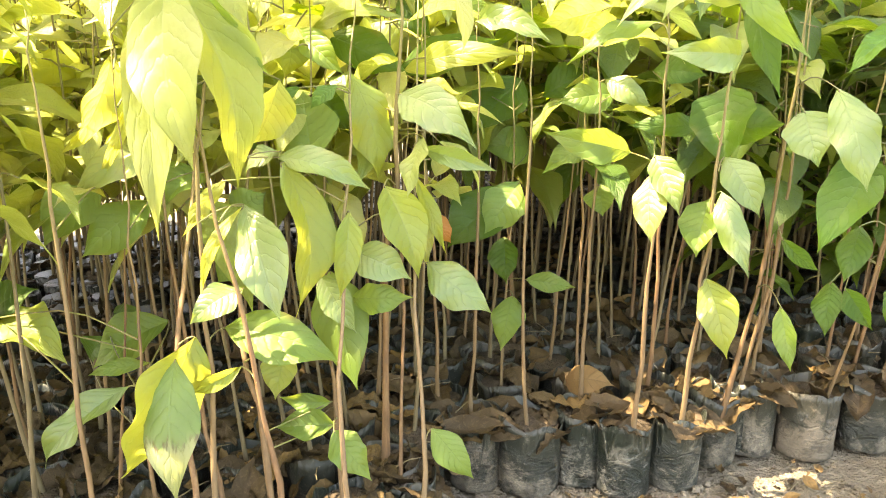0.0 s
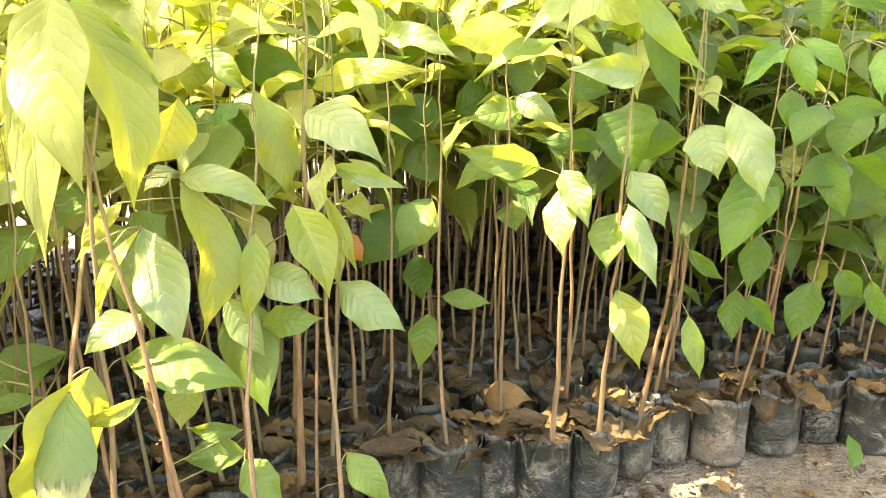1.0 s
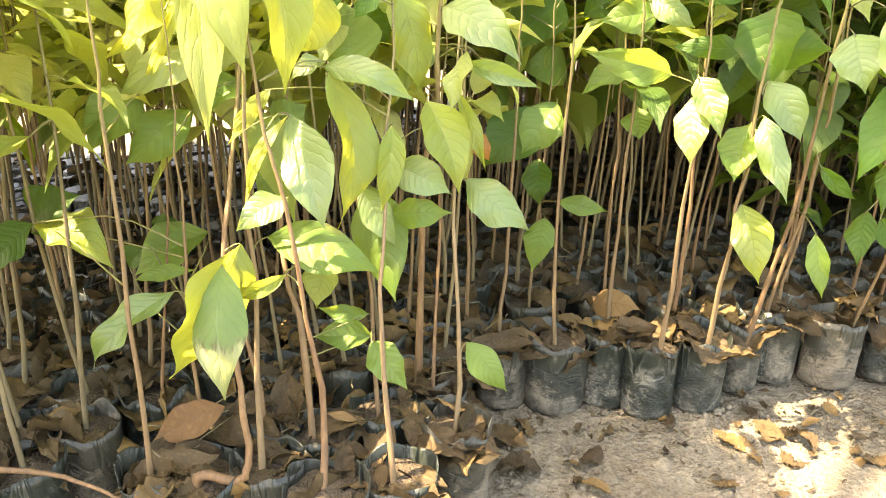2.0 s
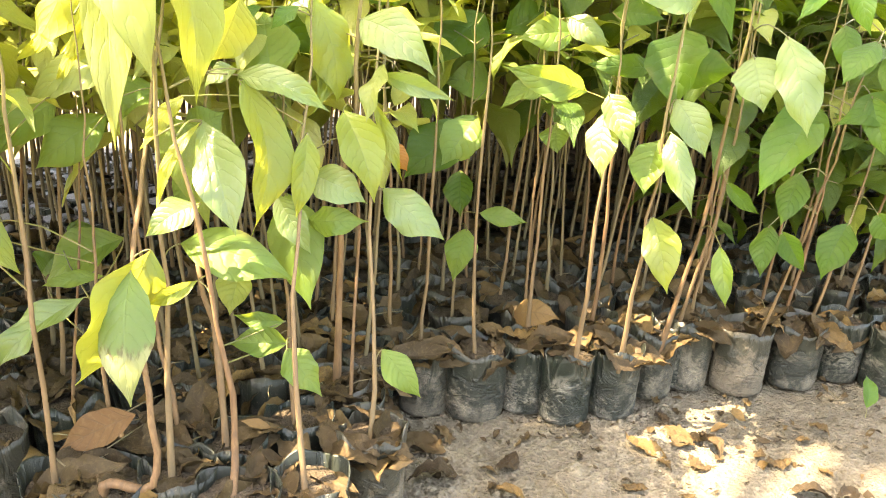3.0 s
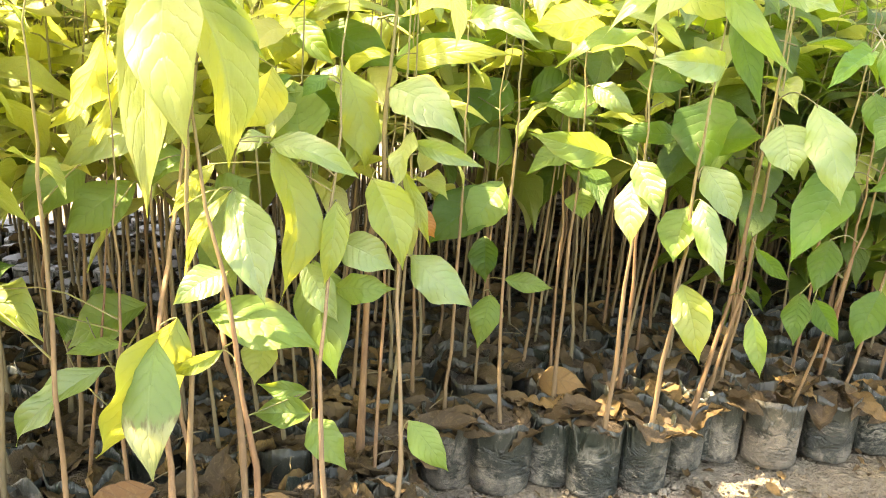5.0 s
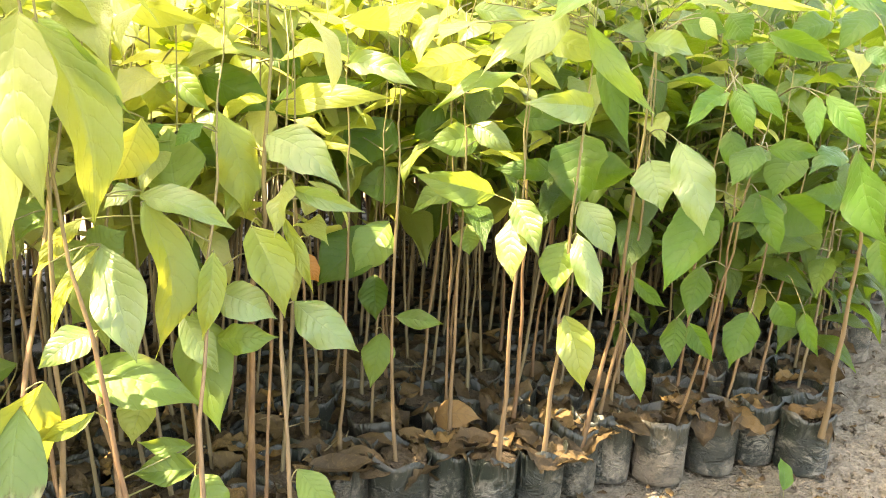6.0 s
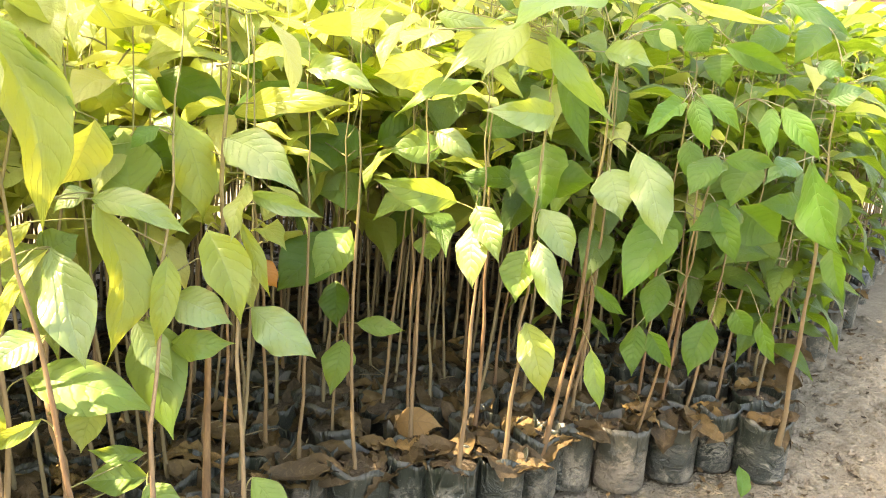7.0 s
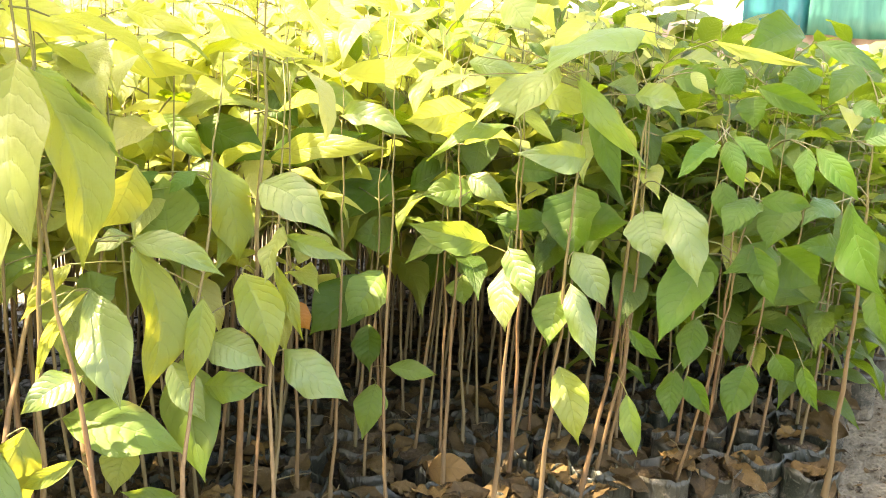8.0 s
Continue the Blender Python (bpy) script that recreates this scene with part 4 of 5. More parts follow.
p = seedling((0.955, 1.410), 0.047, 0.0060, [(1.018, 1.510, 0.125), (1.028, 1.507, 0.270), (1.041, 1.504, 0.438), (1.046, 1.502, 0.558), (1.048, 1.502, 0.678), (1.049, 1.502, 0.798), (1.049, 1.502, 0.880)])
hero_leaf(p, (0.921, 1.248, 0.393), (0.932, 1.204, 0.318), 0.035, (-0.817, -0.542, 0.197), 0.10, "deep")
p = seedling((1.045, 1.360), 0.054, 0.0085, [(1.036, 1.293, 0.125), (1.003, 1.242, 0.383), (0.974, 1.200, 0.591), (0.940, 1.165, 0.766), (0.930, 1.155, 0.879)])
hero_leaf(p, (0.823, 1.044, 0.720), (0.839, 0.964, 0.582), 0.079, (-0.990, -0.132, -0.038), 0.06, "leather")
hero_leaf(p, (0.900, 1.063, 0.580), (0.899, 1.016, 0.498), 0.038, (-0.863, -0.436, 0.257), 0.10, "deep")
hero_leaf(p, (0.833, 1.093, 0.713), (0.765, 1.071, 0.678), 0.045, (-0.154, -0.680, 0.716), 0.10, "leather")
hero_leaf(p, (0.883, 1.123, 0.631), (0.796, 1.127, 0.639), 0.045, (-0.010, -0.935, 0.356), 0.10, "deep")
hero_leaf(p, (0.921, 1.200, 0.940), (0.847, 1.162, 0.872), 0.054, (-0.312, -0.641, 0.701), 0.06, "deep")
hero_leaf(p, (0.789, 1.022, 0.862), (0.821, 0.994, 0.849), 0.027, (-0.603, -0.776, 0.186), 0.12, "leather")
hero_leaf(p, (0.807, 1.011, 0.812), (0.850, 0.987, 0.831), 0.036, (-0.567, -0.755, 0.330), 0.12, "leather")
p = seedling((0.118, 1.385), 0.048, 0.0050, [(0.114, 1.367, 0.125), (0.118, 1.364, 0.301), (0.127, 1.360, 0.491), (0.126, 1.357, 0.664), (0.126, 1.355, 0.784), (0.126, 1.355, 0.880)])
hero_leaf(p, (0.105, 1.314, 0.535), (0.004, 1.260, 0.446), 0.100, (-0.129, -0.777, 0.616), 0.06, "deep", 0.05)
hero_leaf(p, (0.130, 1.286, 0.550), (0.069, 1.245, 0.472), 0.078, (-0.282, -0.738, 0.613), 0.05, "green", 0.04)
hero_leaf(p, (0.112, 1.355, 0.434), (0.114, 1.309, 0.359), 0.057, (-0.313, -0.811, 0.495), 0.04, "deep")
hero_leaf(p, (0.152, 1.336, 0.359), (0.242, 1.325, 0.347), 0.037, (-0.072, -0.950, 0.305), 0.06, "green")
hero_leaf(p, (0.127, 1.312, 0.335), (0.102, 1.258, 0.251), 0.061, (-0.311, -0.753, 0.580), 0.05, "green")
hero_leaf(p, (0.085, 1.433, 0.988), (0.051, 1.322, 0.903), 0.052, (0.010, -0.610, 0.792), 0.10, "pale")
hero_leaf(p, (0.149, 1.459, 0.710), (0.051, 1.402, 0.616), 0.106, (-0.088, -0.812, 0.577), 0.08, "deep")
hero_leaf(p, (0.066, 1.508, 0.681), (0.160, 1.469, 0.658), 0.091, (-0.282, -0.891, 0.356), 0.08, "deep")
hero_leaf(p, (0.189, 1.468, 0.678), (0.279, 1.463, 0.723), 0.071, (-0.250, -0.881, 0.402), 0.10, "deep")
hero_leaf(p, (0.164, 1.456, 0.584), (0.074, 1.429, 0.588), 0.080, (0.275, -0.851, 0.447), 0.12, "green")
hero_leaf(p, (0.146, 1.426, 0.996), (0.101, 1.398, 0.913), 0.053, (0.538, -0.843, -0.007), 0.06, "yellow")
p = seedling((0.841, 1.456), 0.048, 0.0060, [(0.837, 1.438, 0.125), (0.851, 1.429, 0.304), (0.848, 1.419, 0.509), (0.848, 1.416, 0.629), (0.847, 1.415, 0.749), (0.847, 1.414, 0.869)])
hero_leaf(p, (0.664, 1.242, 0.386), (0.637, 1.191, 0.307), 0.050, (-0.638, -0.530, 0.559), 0.06, "deep")
hero_leaf(p, (0.675, 1.218, 0.383), (0.709, 1.179, 0.321), 0.039, (-0.571, -0.799, 0.186), 0.06, "deep")
p = seedling((-0.005, 1.315), 0.048, 0.0060, [(-0.009, 1.297, 0.125), (-0.011, 1.287, 0.324), (-0.028, 1.275, 0.551), (-0.032, 1.273, 0.671), (-0.033, 1.272, 0.791), (-0.034, 1.271, 0.880)])
hero_leaf(p, (-0.063, 1.280, 0.736), (0.129, 1.205, 0.766), 0.047, (-0.387, -0.871, 0.301), 0.12, "sun")
p = seedling((-0.384, 0.921), 0.050, 0.0048, [(-0.388, 0.903, 0.125), (-0.393, 0.912, 0.297), (-0.394, 0.918, 0.415), (-0.391, 0.925, 0.561), (-0.390, 0.928, 0.681), (-0.389, 0.929, 0.800)])
hero_leaf(p, (-0.435, 1.039, 0.768), (-0.501, 1.014, 0.638), 0.048, (0.728, -0.640, -0.246), 0.08, "sun")
hero_leaf(p, (-0.404, 1.027, 0.725), (-0.463, 1.001, 0.592), 0.016, (0.349, -0.937, 0.028), 0.10, "sun")
hero_leaf(p, (-0.424, 1.108, 0.367), (-0.531, 1.064, 0.311), 0.081, (-0.044, -0.743, 0.668), 0.08, "green")
hero_leaf(p, (-0.411, 0.915, 0.351), (-0.528, 0.879, 0.253), 0.048, (-0.310, -0.708, 0.634), 0.10, "grey", 0.04)
hero_leaf(p, (-0.410, 1.052, 0.569), (-0.494, 1.001, 0.501), 0.068, (0.110, -0.855, 0.506), 0.08, "green")
hero_leaf(p, (-0.373, 1.030, 0.930), (-0.248, 1.006, 0.896), 0.043, (-0.224, -0.964, -0.144), 0.10, "sun")
hero_leaf(p, (-0.375, 1.279, 0.883), (-0.297, 1.274, 0.922), 0.035, (-0.076, -0.997, 0.024), 0.10, "pale")
hero_leaf(p, (-0.611, 0.960, 0.426), (-0.663, 0.930, 0.367), 0.066, (-0.198, -0.792, 0.577), 0.08, "deep")
hero_leaf(p, (-0.644, 1.020, 0.409), (-0.564, 1.000, 0.457), 0.074, (-0.422, -0.829, 0.368), 0.08, "deep")
hero_leaf(p, (-0.395, 0.950, 0.368), (-0.472, 0.930, 0.359), 0.022, (0.154, -0.827, 0.540), 0.08, "green")
hero_leaf(p, (-0.551, 1.200, 0.344), (-0.486, 1.180, 0.347), 0.036, (-0.284, -0.859, 0.426), 0.08, "deep")
hero_leaf(p, (-0.575, 1.150, 0.284), (-0.542, 1.150, 0.325), 0.048, (-0.403, -0.855, 0.326), 0.08, "deep")
p = seedling((0.805, 1.495), 0.048, 0.0050, [(0.801, 1.477, 0.125), (0.790, 1.424, 0.568), (0.794, 1.395, 0.810), (0.795, 1.391, 0.880)])
hero_leaf(p, (0.625, 1.098, 0.799), (0.549, 1.065, 0.742), 0.037, (-0.203, -0.702, 0.682), 0.08, "bright")
hero_leaf(p, (0.639, 1.096, 0.804), (0.653, 1.054, 0.729), 0.036, (-0.628, -0.724, 0.286), 0.08, "bright")
hero_leaf(p, (0.658, 1.114, 0.808), (0.714, 1.072, 0.756), 0.030, (-0.316, -0.875, 0.367), 0.14, "bright")


# ---- the seedlings behind ----
def bound_front(x):
    """How near the block of bags comes, at x."""
    return float(np.interp(x, (-3.0, -0.62, -0.52, -0.06, -0.02, 0.06, 0.45, 0.75, 1.05, 2.0, 4.0), (0.54, 0.54, 0.90, 0.92, 1.05, 1.27, 1.27, 1.36, 1.42, 2.35, 4.3)))


def bound_back(x):
    return float(np.interp(x, (-3.0, -1.1, -0.75, -0.3, 0.0, 0.8, 2.0, 4.0), (2.5, 2.55, 3.0, 3.5, 3.8, 4.6, 4.8, 4.8)))


def unit_leaf(seed, mat):
    """A leaf of length 1 with its stalk, to be placed and scaled."""
    r = random.Random(seed)
    v, uv, f = blade(1.0, r.uniform(0.34, 0.46), r.uniform(0.06, 0.20), r.uniform(0.15, 0.55), r.uniform(0.015, 0.045), r.uniform(-0.6, 0.6), seed, 14, 4, r.uniform(0.88, 1.12))
    v = [(a, b + 0.28, c) for a, b, c in v]
    tv, tf = tube([(0, 0, -0.07), (0, 0.15, -0.01), (0, 0.30, 0.005)], [0.012, 0.011, 0.007], 4)
    n = len(v)
    return mesh_of("leaf", v + [tuple(q) for q in tv], f + [tuple(i + n for i in g) for g in tf], [mat, PETIOLE], uv + [(0, 0)] * len(tv), [0] * len(f) + [1] * len(tf))


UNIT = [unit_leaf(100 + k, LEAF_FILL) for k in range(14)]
UNIT_SUNLIT = [unit_leaf(130 + k, LEAF_SUNLIT) for k in range(10)]
UNIT_SHADED = [unit_leaf(150 + k, LEAF_SHADED) for k in range(10)]
STEM_SHAPES = []
for k in range(10):
    lean = (rng.uniform(-0.06, 0.10), rng.uniform(-0.07, 0.03))
    bow = (rng.uniform(-0.025, 0.025), rng.uniform(-0.02, 0.02))
    line = [(lean[0] * u + bow[0] * math.sin(3.14 * u), lean[1] * u + bow[1] * math.sin(3.14 * u), 0.115 + 0.885 * u) for u in (0, 0.25, 0.5, 0.75, 1.0)]
    STEM_SHAPES.append((stem_mesh(line, 0.0056, 300 + k, 10, 6, BARK_OLIVE if k % 3 else BARK), spline(line, 40)))


def leaf_pose(at, azimuth, pitch, roll, size):
    return Matrix.Translation(at) @ Euler((0, 0, azimuth)).to_matrix().to_4x4() @ Euler((pitch, 0, 0)).to_matrix().to_4x4() @ Euler((0, roll, 0)).to_matrix().to_4x4() @ Matrix.Scale(size, 4)


def fill_seedling(x, y, height, count, low, lower=0, hanging=0):
    # chance of the dark copy, which paints the right side's shade
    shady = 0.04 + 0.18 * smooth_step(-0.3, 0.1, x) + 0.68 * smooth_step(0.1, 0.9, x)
    p = pot(x, y, rng.uniform(0.045, 0.053))
    me, line = rng.choice(STEM_SHAPES)
    turn = rng.choice((0, 0, 0.6, -0.6, 3.0))
    rotation = Euler((0, 0, turn)).to_matrix()
    s = part("stem", me, p, "slim brown woody stem")
    s.rotation_euler.z = turn
    s.scale = (1, 1, height)
    az = rng.uniform(0, 6.28)
    own = random.Random(int(1e5 * (x + 3 * y)))
    for k in range(count + lower + hanging):
        r = rng if k < count + lower else own
        # the last ones hang on the bare part of the stem
        u = 1.0 - (k / count) ** 1.15 * (1 - low) if k < count else r.uniform(0.5, 0.66) if x < 0.5 else r.uniform(0.18, 0.5)
        q = rotation @ line[max(1, min(40, int(u * 40)))]
        q.z *= height
        az += 2.4 + r.uniform(-0.4, 0.4)
        size = (r.uniform(0.12, 0.20) if y > 1.3 and x < 0.7 else r.uniform(0.10, 0.175)) * (0.65 if k < 2 else 1.0)
        pitch = r.uniform(0.1, 0.7) if k < 2 else r.uniform(-0.95, 0.15)
        m = leaf_pose(q, az, pitch, r.uniform(-0.5, 0.5), size)
        if shades(p.location + m @ Vector((0, 0.8, 0.05))):
            continue
        # dark copy paints shade to the right, pale copy paints sun to the left
        o = part("leaf", r.choice(UNIT_SHADED if r.random() < shady else UNIT_SUNLIT if x < 0.0 and y > 1.0 and r.random() < (0.65 if x < -0.2 else 0.5) else UNIT), p)
        o.matrix_basis = m
    return p


def crown(p, count, seed, span=9, size=0.13, droop=0.9):
    """Leaves round the top of a front seedling."""
    r = random.Random(seed)
    line, az = STEMS[p.name], r.uniform(0, 6.28)
    for k in range(count):
        az += 2.4 + r.uniform(-0.4, 0.4)
        m = leaf_pose(line[40 - int(k * span / count)], az, r.uniform(0.1, 0.6) if k < 2 else r.uniform(-droop, 0.1), r.uniform(-0.5, 0.5), size * r.uniform(0.75, 1.15) * (0.7 if k < 2 else 1.0))
        if not shades(p.location + m @ Vector((0, 0.8, 0.05))):
            part("leaf", r.choice(UNIT), p).matrix_basis = m


for k, p in enumerate(BARE):
    crown(p, 3, 60 + k)
# unseen high tops, added to shade the ground to their right
for k, p in enumerate(TALL):
    crown(p, (12, 10, 10, 12)[k % 4], 80 + k, 10, 0.15, 0.5)

spots, far_spots = [], []
row = 0
yy = 0.522
while yy < 4.9:
    xx = -2.2 + (0.055 if row % 2 else 0.0)
    while xx < 3.6:
        x, y = xx + rng.uniform(-0.014, 0.014), yy + rng.uniform(-0.014, 0.014)
        xx += 0.110
        # only the wedge that can be seen or that shades it
        if not bound_front(x) < y < bound_back(x) or x < -0.55 - 0.62 * y or x > 0.95 * y + 0.35:
            continue
        if min((x - a) ** 2 + (y - b) ** 2 for a, b in HERO_BAGS) < 0.088 ** 2:
            continue
        (spots if y - bound_front(x) < 0.55 and y < 2.6 or y < 1.75 else far_spots).append((x, y))
    yy += 0.097
    row += 1
spots.sort(key=lambda s: s[1] - 0.2 * s[0])
far_spots = spots[285:] + far_spots
spots = spots[:285]
for x, y in spots:
    back = y - bound_front(x)
    near_left = x < -0.03 and y < 1.34 and x > -0.55
    height = rng.uniform(0.86, 1.02) + 0.14 * min(1.0, back)
    if near_left and 0.96 < y < 1.06 and -0.40 < x < -0.14:
        # made tall so that its unseen top shades the dirt
        fill_seedling(x, y, rng.uniform(1.10, 1.18), 8, 0.70)
    elif near_left and y < 1.05:
        fill_seedling(x, y, rng.uniform(0.55, 0.7), 2, 0.8)
    elif near_left and -0.44 < x < -0.12:
        fill_seedling(x, y, rng.uniform(1.02, 1.14), 9 if y < 1.2 else 8, 0.66, 3, 4)
    elif near_left:
        fill_seedling(x, y, rng.uniform(0.94, 1.06), rng.randint(6, 8), 0.72, 3, 4)
    elif x < -0.55 and y < 1.08:
        # out of view to the left, made dense to shade the near litter
        fill_seedling(x, y, rng.uniform(1.0, 1.14), 19, 0.45)
    elif x < -0.5 and y < 1.0:
        fill_seedling(x, y, rng.uniform(0.6, 0.75), 9, 0.5)
    else:
        bushy = smooth_step(0.55, 0.95, x)
        fill_seedling(x, y, height, rng.randint(9, 12) + round(6 * bushy), 0.50 - 0.26 * bushy, round(3 * bushy), 2 if x < 0.15 and y < 1.7 else 0)


def far_block():
    """The seedlings too far back to be told apart: bags, stems and leaves."""
    r = random.Random(11)
    leaves = {"foliage": ([], [], []), "deep_foliage": ([], [], [])}
    sv, sf, bv, bf = [], [], [], []
    shapes = [blade(1.0, r.uniform(0.36, 0.5), r.uniform(0.04, 0.16), 0.25, 0.02, 0.2, 500 + k, 6, 1, 1.0) for k in range(6)]
    for x, y in far_spots:
        h = r.uniform(0.98, 1.20) + 0.05 * (y - 1.5) - (0.12 if x < -0.3 else 0.0) - 0.10 * smooth_step(0.8, 1.6, x)
        tx, ty = x + r.uniform(-0.05, 0.08), y + r.uniform(-0.05, 0.05)
        v, f = tube([(x, y, 0.11), ((x + tx) / 2 + r.uniform(-0.02, 0.02), (y + ty) / 2, h / 2), (tx, ty, h)], [0.0050, 0.0036, 0.0010], 5)
        sf += [tuple(i + len(sv) for i in g) for g in f]
        sv += v
        v, f = tube([(x, y, 0), (x, y, 0.07), (x, y, 0.135), (x, y, 0.118)], [0.044, 0.049, 0.050, 0.046], 10)
        bf += [tuple(i + len(bv) for i in g) for g in f]
        bv += v
        az = r.uniform(0, 6.28)
        for k in range(11):
            u = 1.0 - (k / 11) ** 1.15 * 0.5
            az += 2.4 + r.uniform(-0.4, 0.4)
            q = Vector((x + (tx - x) * u, y + (ty - y) * u, h * u))
            pv, pu, pf = shapes[r.randrange(6)]
            m = leaf_pose(q, az, r.uniform(0.1, 0.6) if k < 2 else r.uniform(-0.95, 0.2), r.uniform(-0.5, 0.5), r.uniform(0.15, 0.25) * (0.65 if k < 2 else 1))
            if shades(m @ Vector((0, 0.75, 0.05))):
                continue
            # more of the darkened copy to the right, as painted shade
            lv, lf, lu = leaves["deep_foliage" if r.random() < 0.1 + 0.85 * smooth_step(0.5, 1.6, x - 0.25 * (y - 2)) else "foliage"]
            lf += [tuple(i + len(lv) for i in g) for g in pf]
            lv += [m @ Vector((a, b + 0.25, c)) for a, b, c in pv]
            lu += pu
    block = tagged(new("seedling_rows"), "dense rows of leafy tree seedlings in black bags", "seedlings", "", "stuff")
    for name, mat in (("foliage", LEAF_FAR), ("deep_foliage", LEAF_FAR_SHADED)):
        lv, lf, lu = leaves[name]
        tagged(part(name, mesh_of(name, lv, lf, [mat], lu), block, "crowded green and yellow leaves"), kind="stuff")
    for name, me, lab in (("stems", mesh_of("stems", sv, sf, [BARK_OLIVE]), "slim brown stems"), ("polybags", mesh_of("polybags", bv, bf, [BAG]), "black plastic bags")):
        tagged(part(name, me, block, lab), kind="stuff")


far_block()


# ---- fallen leaves ----
def dry_mesh(seed, rows=18, cols=5):
    """A dead leaf: a pointed blade with a ragged rim, rolled across, bent along, crumpled, with sunken veins."""
    r = random.Random(seed)
    wide, across, along, twist = r.uniform(0.40, 0.58), r.choice((-1, 1, 1, 1)) * r.uniform(1.2, 6.5), r.uniform(-2.2, 1.4), r.uniform(-1.1, 1.1)
    off = Vector((seed * 1.7, seed * 0.31, 0))
    rough = r.uniform(0.8, 1.7)
    out, uv = [], []
    for i in range(rows + 1):
        s = i / rows
        hw = wide / 2 * max(0.02, half_width(s, 1.0))
        for j in range(-cols, cols + 1):
            a = j / cols
            p = Vector((a * hw * 4, s * 4, 0)) + off
            w = hw * (1 + (0.22 * noise.noise(p * 1.4) + 0.12 * noise.noise(p * 4.3) if abs(j) == cols else 0.0))
            th, ph = a * w * across, (s - 0.5) * along
            x, z = math.sin(th) / across, (1 - math.cos(th)) / across
            y, z = (math.sin(ph) / along, z + (1 - math.cos(ph)) / along) if abs(along) > 0.05 else (s - 0.5, z)
            z += rough * (0.11 * abs(noise.noise(p * 0.9)) + 0.10 * abs(noise.noise(p * 1.9)) + 0.055 * abs(noise.noise(p * 4.1)) + 0.02 * noise.noise(p * 7))
            x += rough * 0.03 * noise.noise(p * 2.3)
            z += 0.020 * abs(math.sin((s - 0.18 * abs(a)) * 22)) * (1 - abs(a)) - (0.022 if j == 0 else 0)
            t = twist * (s - 0.5)
            out.append((x * math.cos(t) - z * math.sin(t), y, z * math.cos(t) + x * math.sin(t)))
            uv.append((a, s))
    n = 2 * cols + 1
    f = [(i * n + j, i * n + j + 1, (i + 1) * n + j + 1, (i + 1) * n + j) for i in range(rows) for j in range(n - 1)]
    return out, uv, f, min(c for _, _, c in out)


def dry_mesh_object(seed):
    out, uv, f, low = dry_mesh(seed)
    return mesh_of("dry_leaf", [(a, b, c - low) for a, b, c in out], f, [DRY], uv)


DRY_SHAPES = [dry_mesh_object(700 + k) for k in range(22)]


def dry_leaf(x, y, z, size, turn=None, tip=0.0, tilt=0.0, shape=None, label=""):
    o = new("dry_leaf", DRY_SHAPES[shape] if shape is not None else rng.choice(DRY_SHAPES))
    o.matrix_world = pose(x, y, z, math.degrees(tip), math.degrees(tilt), rng.uniform(0, 360) if turn is None else turn) @ Matrix.Diagonal((size, size, size, 1))
    return tagged(o, label or "curled dry brown fallen leaf lying on the bags", "leaf", "fallen dry leaves")


count = 0
for x, y in sorted(HERO_BAGS + spots, key=lambda s: s[1]):
    if count > 296:
        break
    if y < 1.9:
        for _ in range(3 if x < 0.0 and y < 1.05 else 4 if y < 1.30 else 2 if y < 1.5 else 1):
            dry_leaf(x + rng.uniform(-0.055, 0.055), y + rng.uniform(-0.05, 0.05), 0.120 + rng.uniform(-0.006, 0.012), rng.uniform(0.06, 0.10) if y < 1.08 else rng.uniform(0.07, 0.12), None, rng.uniform(-0.5, 0.5), rng.uniform(-0.6, 0.6))
            count += 1


# single leaves that lie in the open
def fallen_blade(base, tip, width, normal, curl, mat, words):
    """One dead leaf that has kept its outline, from base to tip."""
    b, q = Vector(base), Vector(tip)
    y = (q - b).normalized()
    z = Vector(normal)
    z = (z - y * z.dot(y)).normalized()
    x = y.cross(z)
    v, uv, f = blade((q - b).length, width, curl, 0.3, 0.03, 0.3, int(1e4 * abs(b.x)), 24, 5, 1.0, 0.0)
    o = new("dry_leaf", mesh_of("dry_leaf", [x * a + y * c + z * d for a, c, d in v], f, [mat], uv))
    o.location = b
    tagged(o, words, "leaf", "fallen dry leaves")


RUSSET = dry_leaf_material("russet_dead_leaf", False, ((0.085, 0.042, 0.014), (0.075, 0.036, 0.012), (0.095, 0.048, 0.016), (0.11, 0.055, 0.019)))
TAN = dry_leaf_material("tan_dead_leaf", False, ((0.12, 0.070, 0.024), (0.10, 0.058, 0.020), (0.13, 0.078, 0.028), (0.14, 0.085, 0.030)))
fallen_blade((-0.352, 0.900, 0.183), (-0.450, 0.870, 0.143), 0.051, (0.010, -0.815, 0.580), 0.06, RUSSET, "large russet dry leaf propped between the bags")
fallen_blade((0.231, 1.360, 0.138), (0.327, 1.330, 0.147), 0.068, (-0.247, -0.543, 0.803), 0.22, TAN, "arched tan dry leaf on the bags")
fallen_blade((-0.172, 0.930, 0.146), (-0.218, 0.930, 0.157), 0.014, (0.177, -0.610, 0.772), 0.10, TAN, "narrow tan leaf lying on the bags")
